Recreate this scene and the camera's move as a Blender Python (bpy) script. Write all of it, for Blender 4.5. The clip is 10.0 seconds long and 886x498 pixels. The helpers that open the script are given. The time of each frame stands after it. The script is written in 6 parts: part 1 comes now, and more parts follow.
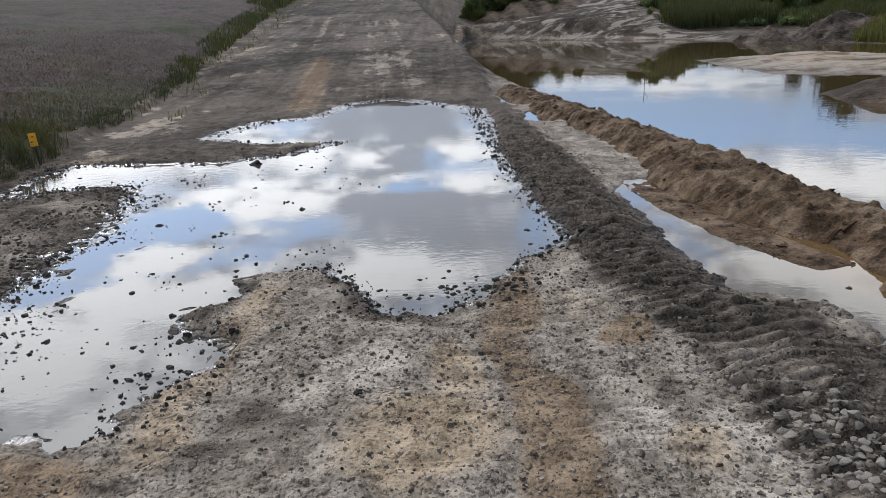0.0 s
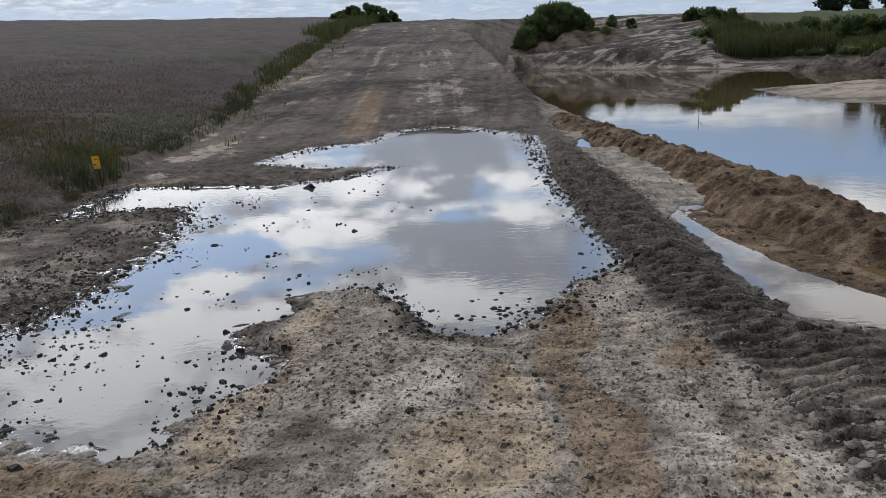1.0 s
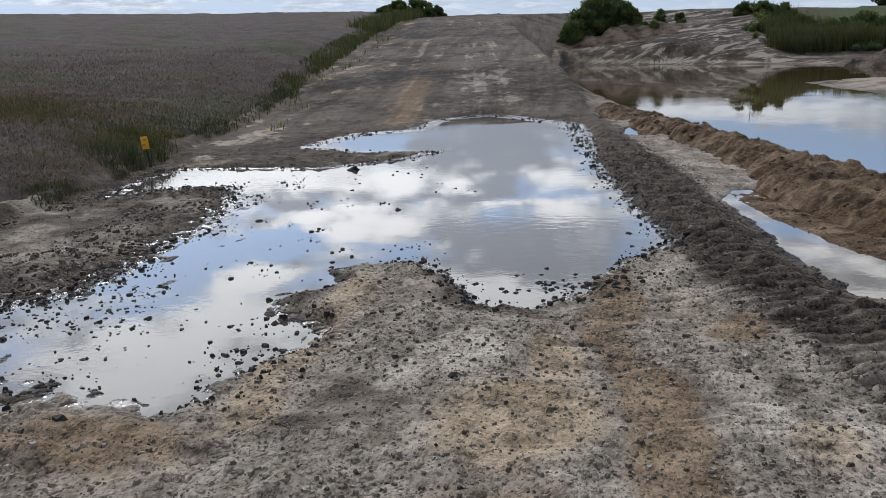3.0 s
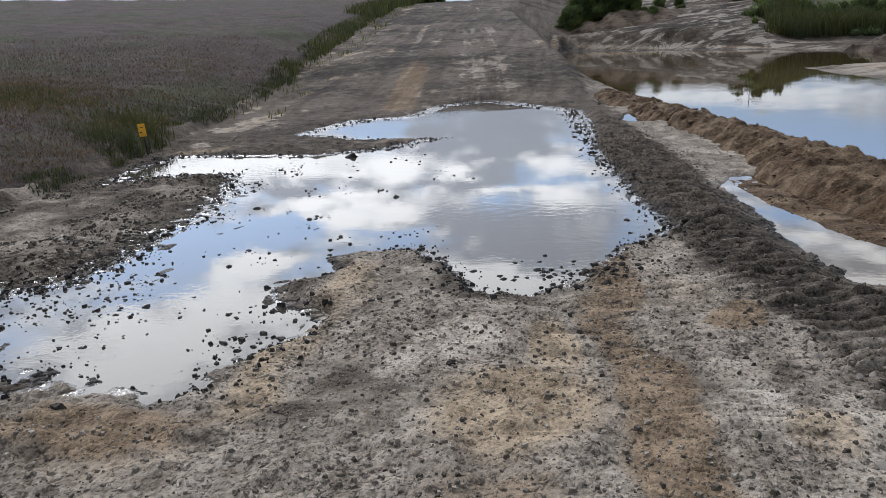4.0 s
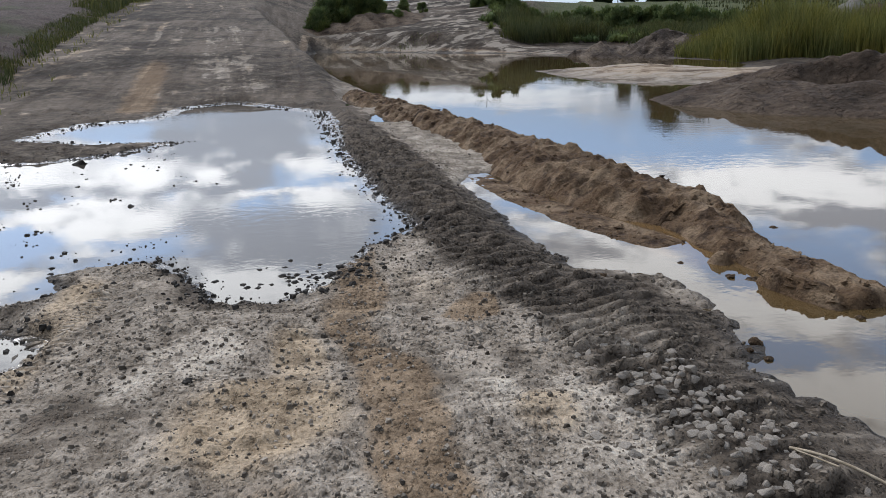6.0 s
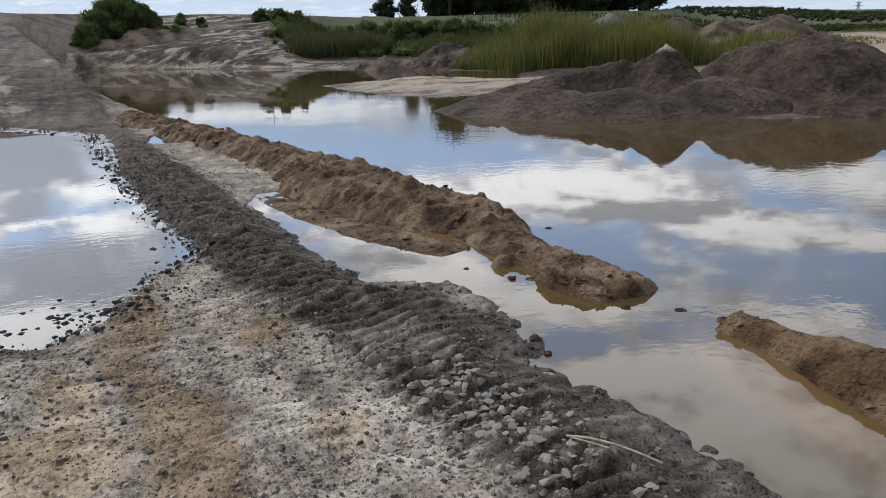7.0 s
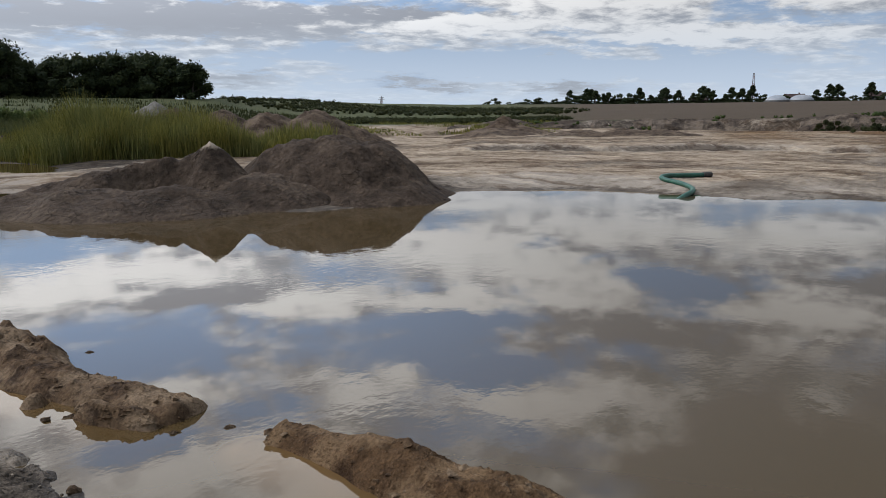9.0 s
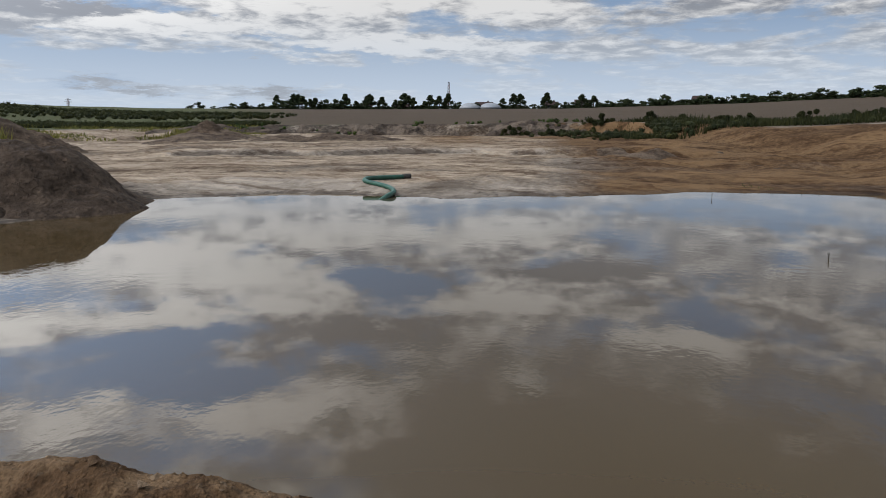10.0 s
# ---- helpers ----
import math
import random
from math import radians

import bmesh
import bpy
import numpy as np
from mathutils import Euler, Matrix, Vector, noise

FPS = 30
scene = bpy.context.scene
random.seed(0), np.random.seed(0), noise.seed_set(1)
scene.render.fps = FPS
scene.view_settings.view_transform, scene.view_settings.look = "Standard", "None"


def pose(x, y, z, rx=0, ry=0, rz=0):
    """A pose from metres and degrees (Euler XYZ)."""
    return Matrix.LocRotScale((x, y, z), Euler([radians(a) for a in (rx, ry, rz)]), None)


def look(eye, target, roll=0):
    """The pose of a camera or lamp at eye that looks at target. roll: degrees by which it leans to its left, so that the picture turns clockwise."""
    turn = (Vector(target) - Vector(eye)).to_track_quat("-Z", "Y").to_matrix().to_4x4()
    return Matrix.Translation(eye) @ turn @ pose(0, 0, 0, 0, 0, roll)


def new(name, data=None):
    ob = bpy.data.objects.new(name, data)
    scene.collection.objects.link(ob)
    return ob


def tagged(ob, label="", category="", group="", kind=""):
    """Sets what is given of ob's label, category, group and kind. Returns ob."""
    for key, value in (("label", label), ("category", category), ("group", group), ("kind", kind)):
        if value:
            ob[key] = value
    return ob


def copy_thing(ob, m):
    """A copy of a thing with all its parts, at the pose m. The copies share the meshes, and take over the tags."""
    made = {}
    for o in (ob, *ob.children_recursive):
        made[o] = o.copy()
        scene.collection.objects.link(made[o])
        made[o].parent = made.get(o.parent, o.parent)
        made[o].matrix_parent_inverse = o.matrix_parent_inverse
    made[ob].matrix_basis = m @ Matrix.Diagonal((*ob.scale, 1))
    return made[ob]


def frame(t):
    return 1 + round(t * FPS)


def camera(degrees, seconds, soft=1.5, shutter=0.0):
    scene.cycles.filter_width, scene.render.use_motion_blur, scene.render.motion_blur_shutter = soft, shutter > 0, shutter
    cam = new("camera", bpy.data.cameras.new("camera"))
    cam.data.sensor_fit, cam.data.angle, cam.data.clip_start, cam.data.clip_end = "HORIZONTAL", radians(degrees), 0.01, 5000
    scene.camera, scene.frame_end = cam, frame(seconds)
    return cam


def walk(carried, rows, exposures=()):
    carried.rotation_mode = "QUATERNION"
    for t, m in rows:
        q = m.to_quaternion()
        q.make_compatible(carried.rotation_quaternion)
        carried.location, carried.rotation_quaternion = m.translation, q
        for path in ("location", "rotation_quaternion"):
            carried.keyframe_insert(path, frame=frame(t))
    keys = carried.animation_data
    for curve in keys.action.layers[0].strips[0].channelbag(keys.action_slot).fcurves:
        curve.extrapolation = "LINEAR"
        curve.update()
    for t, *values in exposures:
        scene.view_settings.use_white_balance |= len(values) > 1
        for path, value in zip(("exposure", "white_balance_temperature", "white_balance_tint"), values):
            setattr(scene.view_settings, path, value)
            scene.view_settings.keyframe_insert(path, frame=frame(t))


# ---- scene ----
cam = camera(58.45, 10.0, soft=0.7)
ROWS = [
    (0.0, 0.000, 0.000, 1.600, 73.35, 2.31, -0.00),
    (0.5, -0.015, 0.013, 1.564, 73.71, 2.62, 1.89),
    (1.0, -0.029, 0.021, 1.539, 75.63, 2.48, 3.59),
    (1.5, -0.045, 0.044, 1.484, 76.21, 2.15, 6.00),
    (2.0, -0.058, 0.053, 1.410, 76.24, 2.14, 6.83),
    (2.5, -0.061, 0.049, 1.387, 76.41, 2.13, 6.82),
    (3.0, -0.061, 0.053, 1.380, 75.52, 2.22, 6.72),
    (4.5, -0.047, 0.067, 1.383, 74.52, 2.35, 6.59),
    (5.0, -0.021, 0.087, 1.382, 74.51, 2.42, 5.21),
    (5.5, 0.014, 0.097, 1.382, 74.29, 1.43, -2.63),
    (7.0, 0.131, 0.074, 1.403, 74.78, 1.33, -25.52),
    (7.5, 0.180, 0.063, 1.419, 75.95, 1.28, -34.54),
    (8.0, 0.231, 0.052, 1.470, 75.45, 1.01, -42.48),
    (8.5, 0.216, 0.014, 1.566, 78.87, 0.13, -48.79),
    (9.0, 0.206, -0.063, 1.615, 80.38, 0.08, -56.54),
    (9.5, 0.236, -0.109, 1.599, 80.36, 0.11, -67.75),
    (10.0, 0.148, -0.233, 1.597, 80.78, -0.29, -77.14),
]
EXPOSURES = [(0.0, 0.03, 6250, 10), (0.7, -0.14, 6250, 10), (1.5, -0.32, 6250, 10), (3.0, -0.13, 6250, 10), (4.4, 0.02, 6250, 10), (5.5, 0.08, 6250, 10), (7.0, 0.1, 6300, 10), (8.5, 0.12, 6350, 10), (9.2, -0.12, 6500, 10), (10.0, -0.1, 6550, 10)]
walk(cam, [(t, pose(x, y, z, rx, ry, rz)) for t, x, y, z, rx, ry, rz in ROWS], EXPOSURES)

# ---- world and sun ----
SUN_AZ, SUN_EL = -30.0, 42.0
# cloud banks: azimuth, elevation and their half widths, degrees
WHITE_CLOUDS = [(0.9, 9.6, 1.9, 0.9), (2.3, 11.8, 2.2, 0.6), (-5.9, 9.9, 1.6, 0.6), (-2.0, 11.3, 3, 0.4), (-3.4, 18.2, 5, 1.1), (-10.6, 9.2, 2.4, 0.9), (-13, 12.7, 4, 1.1), (-17, 11.8, 2.5, 0.7), (-21, 15.3, 3.4, 0.8),
                (-22, 8.8, 7, 1.2), (-28, 20.5, 7, 3), (-20, 18.5, 4, 1.4), (-30, 28, 8, 3),
                (-24, 17.6, 4, 0.9), (35, 10.6, 6, 1.0), (28, 11.6, 5, 1.1), (14, 5.2, 6, 0.8), (32, 18.8, 6, 1.0), (26, 17.5, 4, 1.2), (43, 23.5, 5, 1.6), (36.5, 24.5, 4, 1.3), (46, 28, 8, 2.5), (46, 13.2, 4, 0.8), (53.3, 18.4, 1.4, 0.9), (50, 19.6, 1.6, 1.0),
                (58, 9.5, 6, 1.3), (57.5, 13.4, 4, 0.8), (69.6, 7.9, 7, 0.9), (66, 12.8, 5, 0.8), (81, 8.0, 5, 0.9), (81, 13.2, 5, 1.0), (94, 15, 4, 0.8), (64, 20.5, 7, 1.6), (63, 11, 5, 0.8), (30, 28, 8, 3), (58, 6.2, 9, 0.6), (74, 5.2, 8, 0.5)]
BLUE_GAPS = [(-19.9, 13.3, 3.4, 0.9), (-26, 14.2, 4, 1.5), (-27, 16.8, 4, 0.8), (16, 7.6, 12, 1.6), (35, 21.7, 4, 0.8), (56, 17, 5, 1.8), (60, 18.5, 5, 1.5), (73.7, 11.4, 3.5, 0.7), (65, 3.2, 16, 0.9)]
GREY_CLOUDS = [(-3.0, 6.8, 3.6, 1.6), (-2.5, 13.7, 5, 1.2), (0.0, 16.0, 4, 1.0), (-7.5, 7.4, 1.6, 1.0), (-18.2, 10.5, 2, 0.6), (-3.6, 10.4, 2.2, 1.0), (-1.5, 8.6, 3.0, 0.7), (40, 12.6, 5, 0.6), (88, 10.6, 3.5, 0.5), (71, 15, 5, 0.7), (90, 24, 16, 5), 
               (42, 2.5, 2.4, 0.45), (54, 2.3, 1.8, 0.3), (56.5, 1.9, 2.0, 0.25), (65, 1.8, 3, 0.3), (38, 6.3, 14, 0.9), (52, 6.9, 4, 0.4)]


def nd(tree, kind, **values):
    n = tree.nodes.new(kind)
    for key, value in values.items():
        if key in ("operation", "blend_type", "data_type", "attribute_name", "noise_dimensions", "sky_type", "sun_disc", "sun_elevation",
                   "sun_rotation", "altitude", "air_density", "dust_density", "ozone_density", "feature", "use_clamp"):
            if key == "operation":
                n.operation = value
            elif key == "blend_type":
                n.blend_type = value
            elif key == "data_type":
                n.data_type = value
            elif key == "attribute_name":
                n.attribute_name = value
            elif key == "noise_dimensions":
                n.noise_dimensions = value
            elif key == "sky_type":
                n.sky_type = value
            elif key == "sun_disc":
                n.sun_disc = value
            elif key == "sun_elevation":
                n.sun_elevation = value
            elif key == "sun_rotation":
                n.sun_rotation = value
            elif key == "dust_density":
                n.dust_density = value
            elif key == "ozone_density":
                n.ozone_density = value
            elif key == "feature":
                n.feature = value
            elif key == "use_clamp":
                n.use_clamp = value
    return n


def plug(tree, value, socket):
    """Link a socket, or set a constant."""
    if isinstance(value, bpy.types.NodeSocket):
        tree.links.new(value, socket)
    else:
        socket.default_value = value


def calc(tree, op, a, b=0.0, c=0.0, clamp=False):
    n = nd(tree, "ShaderNodeMath", operation=op, use_clamp=clamp)
    plug(tree, a, n.inputs[0]), plug(tree, b, n.inputs[1]), plug(tree, c, n.inputs[2])
    return n.outputs[0]


def ramp(tree, value, a, b, lo=0.0, hi=1.0):
    n = nd(tree, "ShaderNodeMapRange")
    n.interpolation_type = "SMOOTHSTEP"
    for i, v in enumerate((value, a, b, lo, hi)):
        plug(tree, v, n.inputs[i])
    return n.outputs[0]


def blend(tree, factor, a, b, kind="MIX"):
    n = nd(tree, "ShaderNodeMix", data_type="RGBA", blend_type=kind)
    plug(tree, factor, n.inputs[0])
    plug(tree, (*a, 1) if isinstance(a, tuple) else a, n.inputs[6])
    plug(tree, (*b, 1) if isinstance(b, tuple) else b, n.inputs[7])
    return n.outputs[2]


def grain(tree, vector, scale, detail=4.0, rough=0.55, out=0, warp=0.0):
    n = nd(tree, "ShaderNodeTexNoise")
    plug(tree, vector, n.inputs["Vector"])
    n.inputs["Scale"].default_value, n.inputs["Detail"].default_value, n.inputs["Roughness"].default_value = scale, detail, rough
    n.inputs["Distortion"].default_value = warp
    return n.outputs[out]


def make_world():
    w = bpy.data.worlds.new("sky")
    scene.world, w.use_nodes = w, True
    t = w.node_tree
    t.nodes.clear()
    co = nd(t, "ShaderNodeTexCoord").outputs["Generated"]
    sep = nd(t, "ShaderNodeSeparateXYZ")
    t.links.new(co, sep.inputs[0])
    x, y, z = sep.outputs
    sky = nd(t, "ShaderNodeTexSky", sky_type="NISHITA", sun_disc=False, sun_elevation=radians(SUN_EL), sun_rotation=radians(SUN_AZ), dust_density=2.0)
    blue = blend(t, 1.0, sky.outputs[0], (0.085, 0.085, 0.085), "MULTIPLY")
    up = calc(t, "MAXIMUM", z, 0.0)
    # cloud deck on a flat layer, so that it streaks towards the horizon
    low = calc(t, "ADD", up, 0.13)
    flat = nd(t, "ShaderNodeCombineXYZ")
    plug(t, calc(t, "DIVIDE", x, low), flat.inputs[0]), plug(t, calc(t, "DIVIDE", y, low), flat.inputs[1])
    deck = grain(t, flat.outputs[0], 1.8, 9.0, 0.60, warp=0.3)
    puff = grain(t, flat.outputs[0], 6.0, 9.0, 0.60, warp=0.25)
    place = nd(t, "ShaderNodeCombineXYZ")
    plug(t, calc(t, "ARCTAN2", x, y), place.inputs[0]), plug(t, calc(t, "ARCSINE", z), place.inputs[1])
    stray = nd(t, "ShaderNodeVectorMath", operation="MULTIPLY_ADD")
    plug(t, grain(t, flat.outputs[0], 4.5, 6.0, 0.68, out=1), stray.inputs[0])
    stray.inputs[1].default_value, stray.inputs[2].default_value = (0.10, 0.045, 0.0), (-0.05, -0.0225, 0.0)
    ragged = nd(t, "ShaderNodeVectorMath", operation="ADD")
    t.links.new(place.outputs[0], ragged.inputs[0]), t.links.new(stray.outputs[0], ragged.inputs[1])

    def banks(rows):
        total = None
        for a, e, wa, we in rows:
            q = nd(t, "ShaderNodeVectorMath", operation="MULTIPLY_ADD")
            t.links.new(ragged.outputs[0], q.inputs[0])
            k, l = 1 / radians(wa), 1 / radians(we)
            q.inputs[1].default_value, q.inputs[2].default_value = (k, l, 0), (-radians(a) * k, -radians(e) * l, 0)
            dd = nd(t, "ShaderNodeVectorMath", operation="DOT_PRODUCT")
            t.links.new(q.outputs[0], dd.inputs[0]), t.links.new(q.outputs[0], dd.inputs[1])
            g = calc(t, "POWER", 0.45, dd.outputs["Value"])
            total = g if total is None else calc(t, "MAXIMUM", total, g)
        return total

    white, clear, grey = banks(WHITE_CLOUDS), banks(BLUE_GAPS), banks(GREY_CLOUDS)
    # bright towards the veiled sun, duller away from it
    sx, sy, sz = math.sin(radians(SUN_AZ)) * math.cos(radians(SUN_EL)), math.cos(radians(SUN_AZ)) * math.cos(radians(SUN_EL)), math.sin(radians(SUN_EL))
    dot = calc(t, "ADD", calc(t, "ADD", calc(t, "MULTIPLY", x, sx), calc(t, "MULTIPLY", y, sy)), calc(t, "MULTIPLY", z, sz))
    wide = calc(t, "POWER", calc(t, "MAXIMUM", calc(t, "ADD", dot, 0.1), 0.0), 1.5)
    tight = calc(t, "POWER", calc(t, "MAXIMUM", dot, 0.0), 8.0)
    glow = calc(t, "ADD", calc(t, "MULTIPLY_ADD", wide, 0.5, 0.72), calc(t, "ADD", calc(t, "MULTIPLY", tight, 1.9), calc(t, "MULTIPLY", ramp(t, z, 0.06, 0.22), ramp(t, dot, -0.1, 0.45, 0.0, 1.0))))
    cover = ramp(t, calc(t, "ADD", deck, calc(t, "ADD", calc(t, "MULTIPLY", calc(t, "MAXIMUM", white, grey), 0.26), calc(t, "MULTIPLY", clear, -0.29))), 0.38, 0.56)
    shade = ramp(t, calc(t, "ADD", puff, calc(t, "ADD", calc(t, "MULTIPLY", white, 0.30), calc(t, "MULTIPLY", grey, -0.30))), 0.38, 0.72)
    cloud = blend(t, shade, (0.36, 0.385, 0.44), (1.08, 1.08, 1.08))
    whole = blend(t, cover, blend(t, 0.25, (0.35, 0.53, 0.84), blue), cloud)
    tone = nd(t, "ShaderNodeCombineColor")
    for k in range(3):
        t.links.new(glow, tone.inputs[k])
    whole = blend(t, 1.0, whole, tone.outputs[0], "MULTIPLY")
    haze = ramp(t, z, 0.0, 0.16, 0.90, 0.0)
    whole = blend(t, calc(t, "MULTIPLY", haze, calc(t, "MULTIPLY_ADD", grey, -0.6, 1.0)), whole, (0.61, 0.71, 0.84))
    whole = blend(t, ramp(t, z, -0.02, 0.0), (0.12, 0.11, 0.10), whole)
    bg = nd(t, "ShaderNodeBackground")
    plug(t, whole, bg.inputs[0])
    bg.inputs[1].default_value = 1.0
    out = nd(t, "ShaderNodeOutputWorld")
    t.links.new(bg.outputs[0], out.inputs[0])


make_world()
lamp = bpy.data.lights.new("sun", "SUN")
lamp.energy, lamp.angle, lamp.color = 1.5, radians(12), (1.0, 0.96, 0.91)
sun = new("sun", lamp)
a_, e_ = radians(SUN_AZ), radians(SUN_EL)
sun.matrix_basis = look((30 * math.sin(a_) * math.cos(e_), 30 * math.cos(a_) * math.cos(e_), 30 * math.sin(e_)), (0, 0, 0))

# ---- materials ----


def material(name):
    m = bpy.data.materials.new(name)
    m.use_nodes = True
    t = m.node_tree
    return m, t, t.nodes["Principled BSDF"], nd(t, "ShaderNodeTexCoord").outputs["Object"]


def bumped(t, b, height, strength, distance):
    n = nd(t, "ShaderNodeBump")
    n.inputs["Strength"].default_value, n.inputs["Distance"].default_value = strength, distance
    t.links.new(height, n.inputs["Height"]), t.links.new(n.outputs[0], b.inputs["Normal"])


def attr(t, name):
    return nd(t, "ShaderNodeAttribute", attribute_name=name).outputs["Fac"]


def ground_material():
    m, t, b, co = material("earth")
    close = attr(t, "close")
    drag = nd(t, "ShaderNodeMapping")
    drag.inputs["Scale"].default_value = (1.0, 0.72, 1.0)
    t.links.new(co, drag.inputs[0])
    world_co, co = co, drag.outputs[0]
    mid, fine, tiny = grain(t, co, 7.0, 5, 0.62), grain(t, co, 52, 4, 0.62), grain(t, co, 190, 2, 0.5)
    far_fine = grain(t, world_co, 4.0, 6, 0.66)
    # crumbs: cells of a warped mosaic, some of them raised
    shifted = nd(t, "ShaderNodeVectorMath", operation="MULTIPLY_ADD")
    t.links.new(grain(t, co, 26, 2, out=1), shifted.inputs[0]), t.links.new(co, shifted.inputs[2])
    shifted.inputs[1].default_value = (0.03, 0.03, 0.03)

    def crumbs(scale, least, mask):
        cell = nd(t, "ShaderNodeTexVoronoi")
        t.links.new(shifted.outputs[0], cell.inputs["Vector"])
        cell.inputs["Scale"].default_value = scale
        split = nd(t, "ShaderNodeSeparateColor")
        t.links.new(cell.outputs["Color"], split.inputs[0])
        on = calc(t, "MULTIPLY", ramp(t, calc(t, "ADD", split.outputs[0], mask), least, least + 0.06), close)
        return calc(t, "MULTIPLY", ramp(t, cell.outputs["Distance"], 0.55, 0.15), on), split.outputs[1]

    tan, mudy, sandy, wet = attr(t, "orange"), attr(t, "mud"), attr(t, "sand"), attr(t, "wet")
    patchy = calc(t, "ADD", calc(t, "MULTIPLY_ADD", grain(t, co, 2.3, 4, 0.6), 1.7, -0.85), calc(t, "MULTIPLY", tan, -0.22))
    coarse, coarse_tone = crumbs(27, 0.72, patchy)
    small, small_tone = crumbs(70, 0.50, patchy)
    shade = calc(t, "ADD", calc(t, "MULTIPLY", mid, 0.55), calc(t, "MULTIPLY", fine, 0.45))
    shade = blend(t, close, blend(t, 0.5, attr(t, "tone"), far_fine), shade)
    # the soils' borders are ragged at two scales
    torn = calc(t, "ADD", calc(t, "MULTIPLY_ADD", mid, 1.0, -0.5), calc(t, "MULTIPLY_ADD", fine, 0.7, -0.35))
    dry = blend(t, ramp(t, shade, 0.34, 0.64), (0.112, 0.089, 0.067), (0.262, 0.220, 0.174))
    mud = blend(t, ramp(t, shade, 0.34, 0.66), (0.030, 0.024, 0.018), (0.118, 0.094, 0.072))
    sand = blend(t, ramp(t, shade, 0.34, 0.62), blend(t, close, (0.098, 0.066, 0.041), (0.215, 0.178, 0.140)), blend(t, close, (0.295, 0.232, 0.166), (0.335, 0.288, 0.230)))
    clay = blend(t, ramp(t, shade, 0.34, 0.64), blend(t, close, (0.050, 0.027, 0.013), (0.150, 0.108, 0.068)), blend(t, close, (0.150, 0.091, 0.045), (0.300, 0.230, 0.155)))
    turf = blend(t, ramp(t, mid, 0.3, 0.7), (0.04, 0.05, 0.02), (0.09, 0.09, 0.045))
    c = blend(t, ramp(t, calc(t, "ADD", mudy, torn), 0.34, 0.66), dry, mud)
    c = blend(t, ramp(t, calc(t, "ADD", sandy, calc(t, "MULTIPLY", torn, 0.7)), 0.32, 0.70), c, sand)
    c = blend(t, ramp(t, calc(t, "ADD", tan, calc(t, "MULTIPLY", torn, 0.5)), 0.15, 0.85), c, clay)
    loam = blend(t, ramp(t, shade, 0.34, 0.66), (0.085, 0.056, 0.033), (0.205, 0.145, 0.092))
    c = blend(t, ramp(t, calc(t, "ADD", attr(t, "brown"), calc(t, "MULTIPLY", torn, 0.8)), 0.25, 0.75, 0.0, 0.9), c, loam)
    # relief shading put into the colour: raised edges paler, hollows darker
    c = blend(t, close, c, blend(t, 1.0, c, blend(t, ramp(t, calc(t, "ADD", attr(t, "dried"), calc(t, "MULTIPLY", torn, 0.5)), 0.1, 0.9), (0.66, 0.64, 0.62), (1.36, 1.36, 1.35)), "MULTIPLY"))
    # fine crust: dark pores, pale grains, crumbs of both kinds
    c = blend(t, calc(t, "MULTIPLY", ramp(t, fine, 0.34, 0.44, 0.35, 0.0), close), c, blend(t, 1.0, c, (0.46, 0.44, 0.42), "MULTIPLY"))
    c = blend(t, calc(t, "MULTIPLY", ramp(t, tiny, 0.55, 0.70, 0.0, 0.5), close), c, blend(t, 1.0, c, (1.45, 1.42, 1.38), "MULTIPLY"))
    for bit, tint, force in ((small, small_tone, 0.55), (coarse, coarse_tone, 0.55)):
        c = blend(t, calc(t, "MULTIPLY", bit, force), c, blend(t, 1.0, c, blend(t, ramp(t, tint, 0.25, 0.85), (0.42, 0.40, 0.38), (1.30, 1.27, 1.22)), "MULTIPLY"))
    # long wheel and water marks over the far sand and slope, and along the road
    split_co = nd(t, "ShaderNodeSeparateXYZ")
    t.links.new(world_co, split_co.inputs[0])

    def streaks(size, turn, warp):
        m_ = nd(t, "ShaderNodeMapping")
        m_.inputs["Scale"].default_value, m_.inputs["Rotation"].default_value = size, (0, 0, radians(turn))
        t.links.new(world_co, m_.inputs[0])
        return grain(t, m_.outputs[0], 1.0, 5, 0.66, warp=warp)

    east = ramp(t, split_co.outputs[0], 11.0, 15.0)
    slope_marks = blend(t, ramp(t, grain(t, world_co, 0.22, 2), 0.44, 0.56), streaks((0.50, 0.95, 1.0), 14, 1.2), streaks((0.62, 0.85, 1.0), -26, 1.2))
    flat_marks = blend(t, ramp(t, grain(t, world_co, 0.16, 2), 0.42, 0.58), streaks((1.15, 0.50, 1.0), 12, 1.0), streaks((1.0, 0.55, 1.0), -34, 1.2))
    marks = blend(t, east, slope_marks, flat_marks)
    off = calc(t, "SUBTRACT", 1.0, close)
    bare = calc(t, "MULTIPLY", off, ramp(t, split_co.outputs[0], 0.5, 4.0))
    c = blend(t, calc(t, "MULTIPLY", ramp(t, marks, 0.50, 0.40, 0.0, 0.70), bare), c, blend(t, 1.0, c, (0.40, 0.32, 0.26), "MULTIPLY"))
    c = blend(t, calc(t, "MULTIPLY", ramp(t, marks, 0.54, 0.62, 0.0, 0.8), calc(t, "MULTIPLY", bare, calc(t, "MULTIPLY_ADD", tan, -0.7, 1.0))), c, blend(t, 1.0, c, (1.42, 1.42, 1.40), "MULTIPLY"))
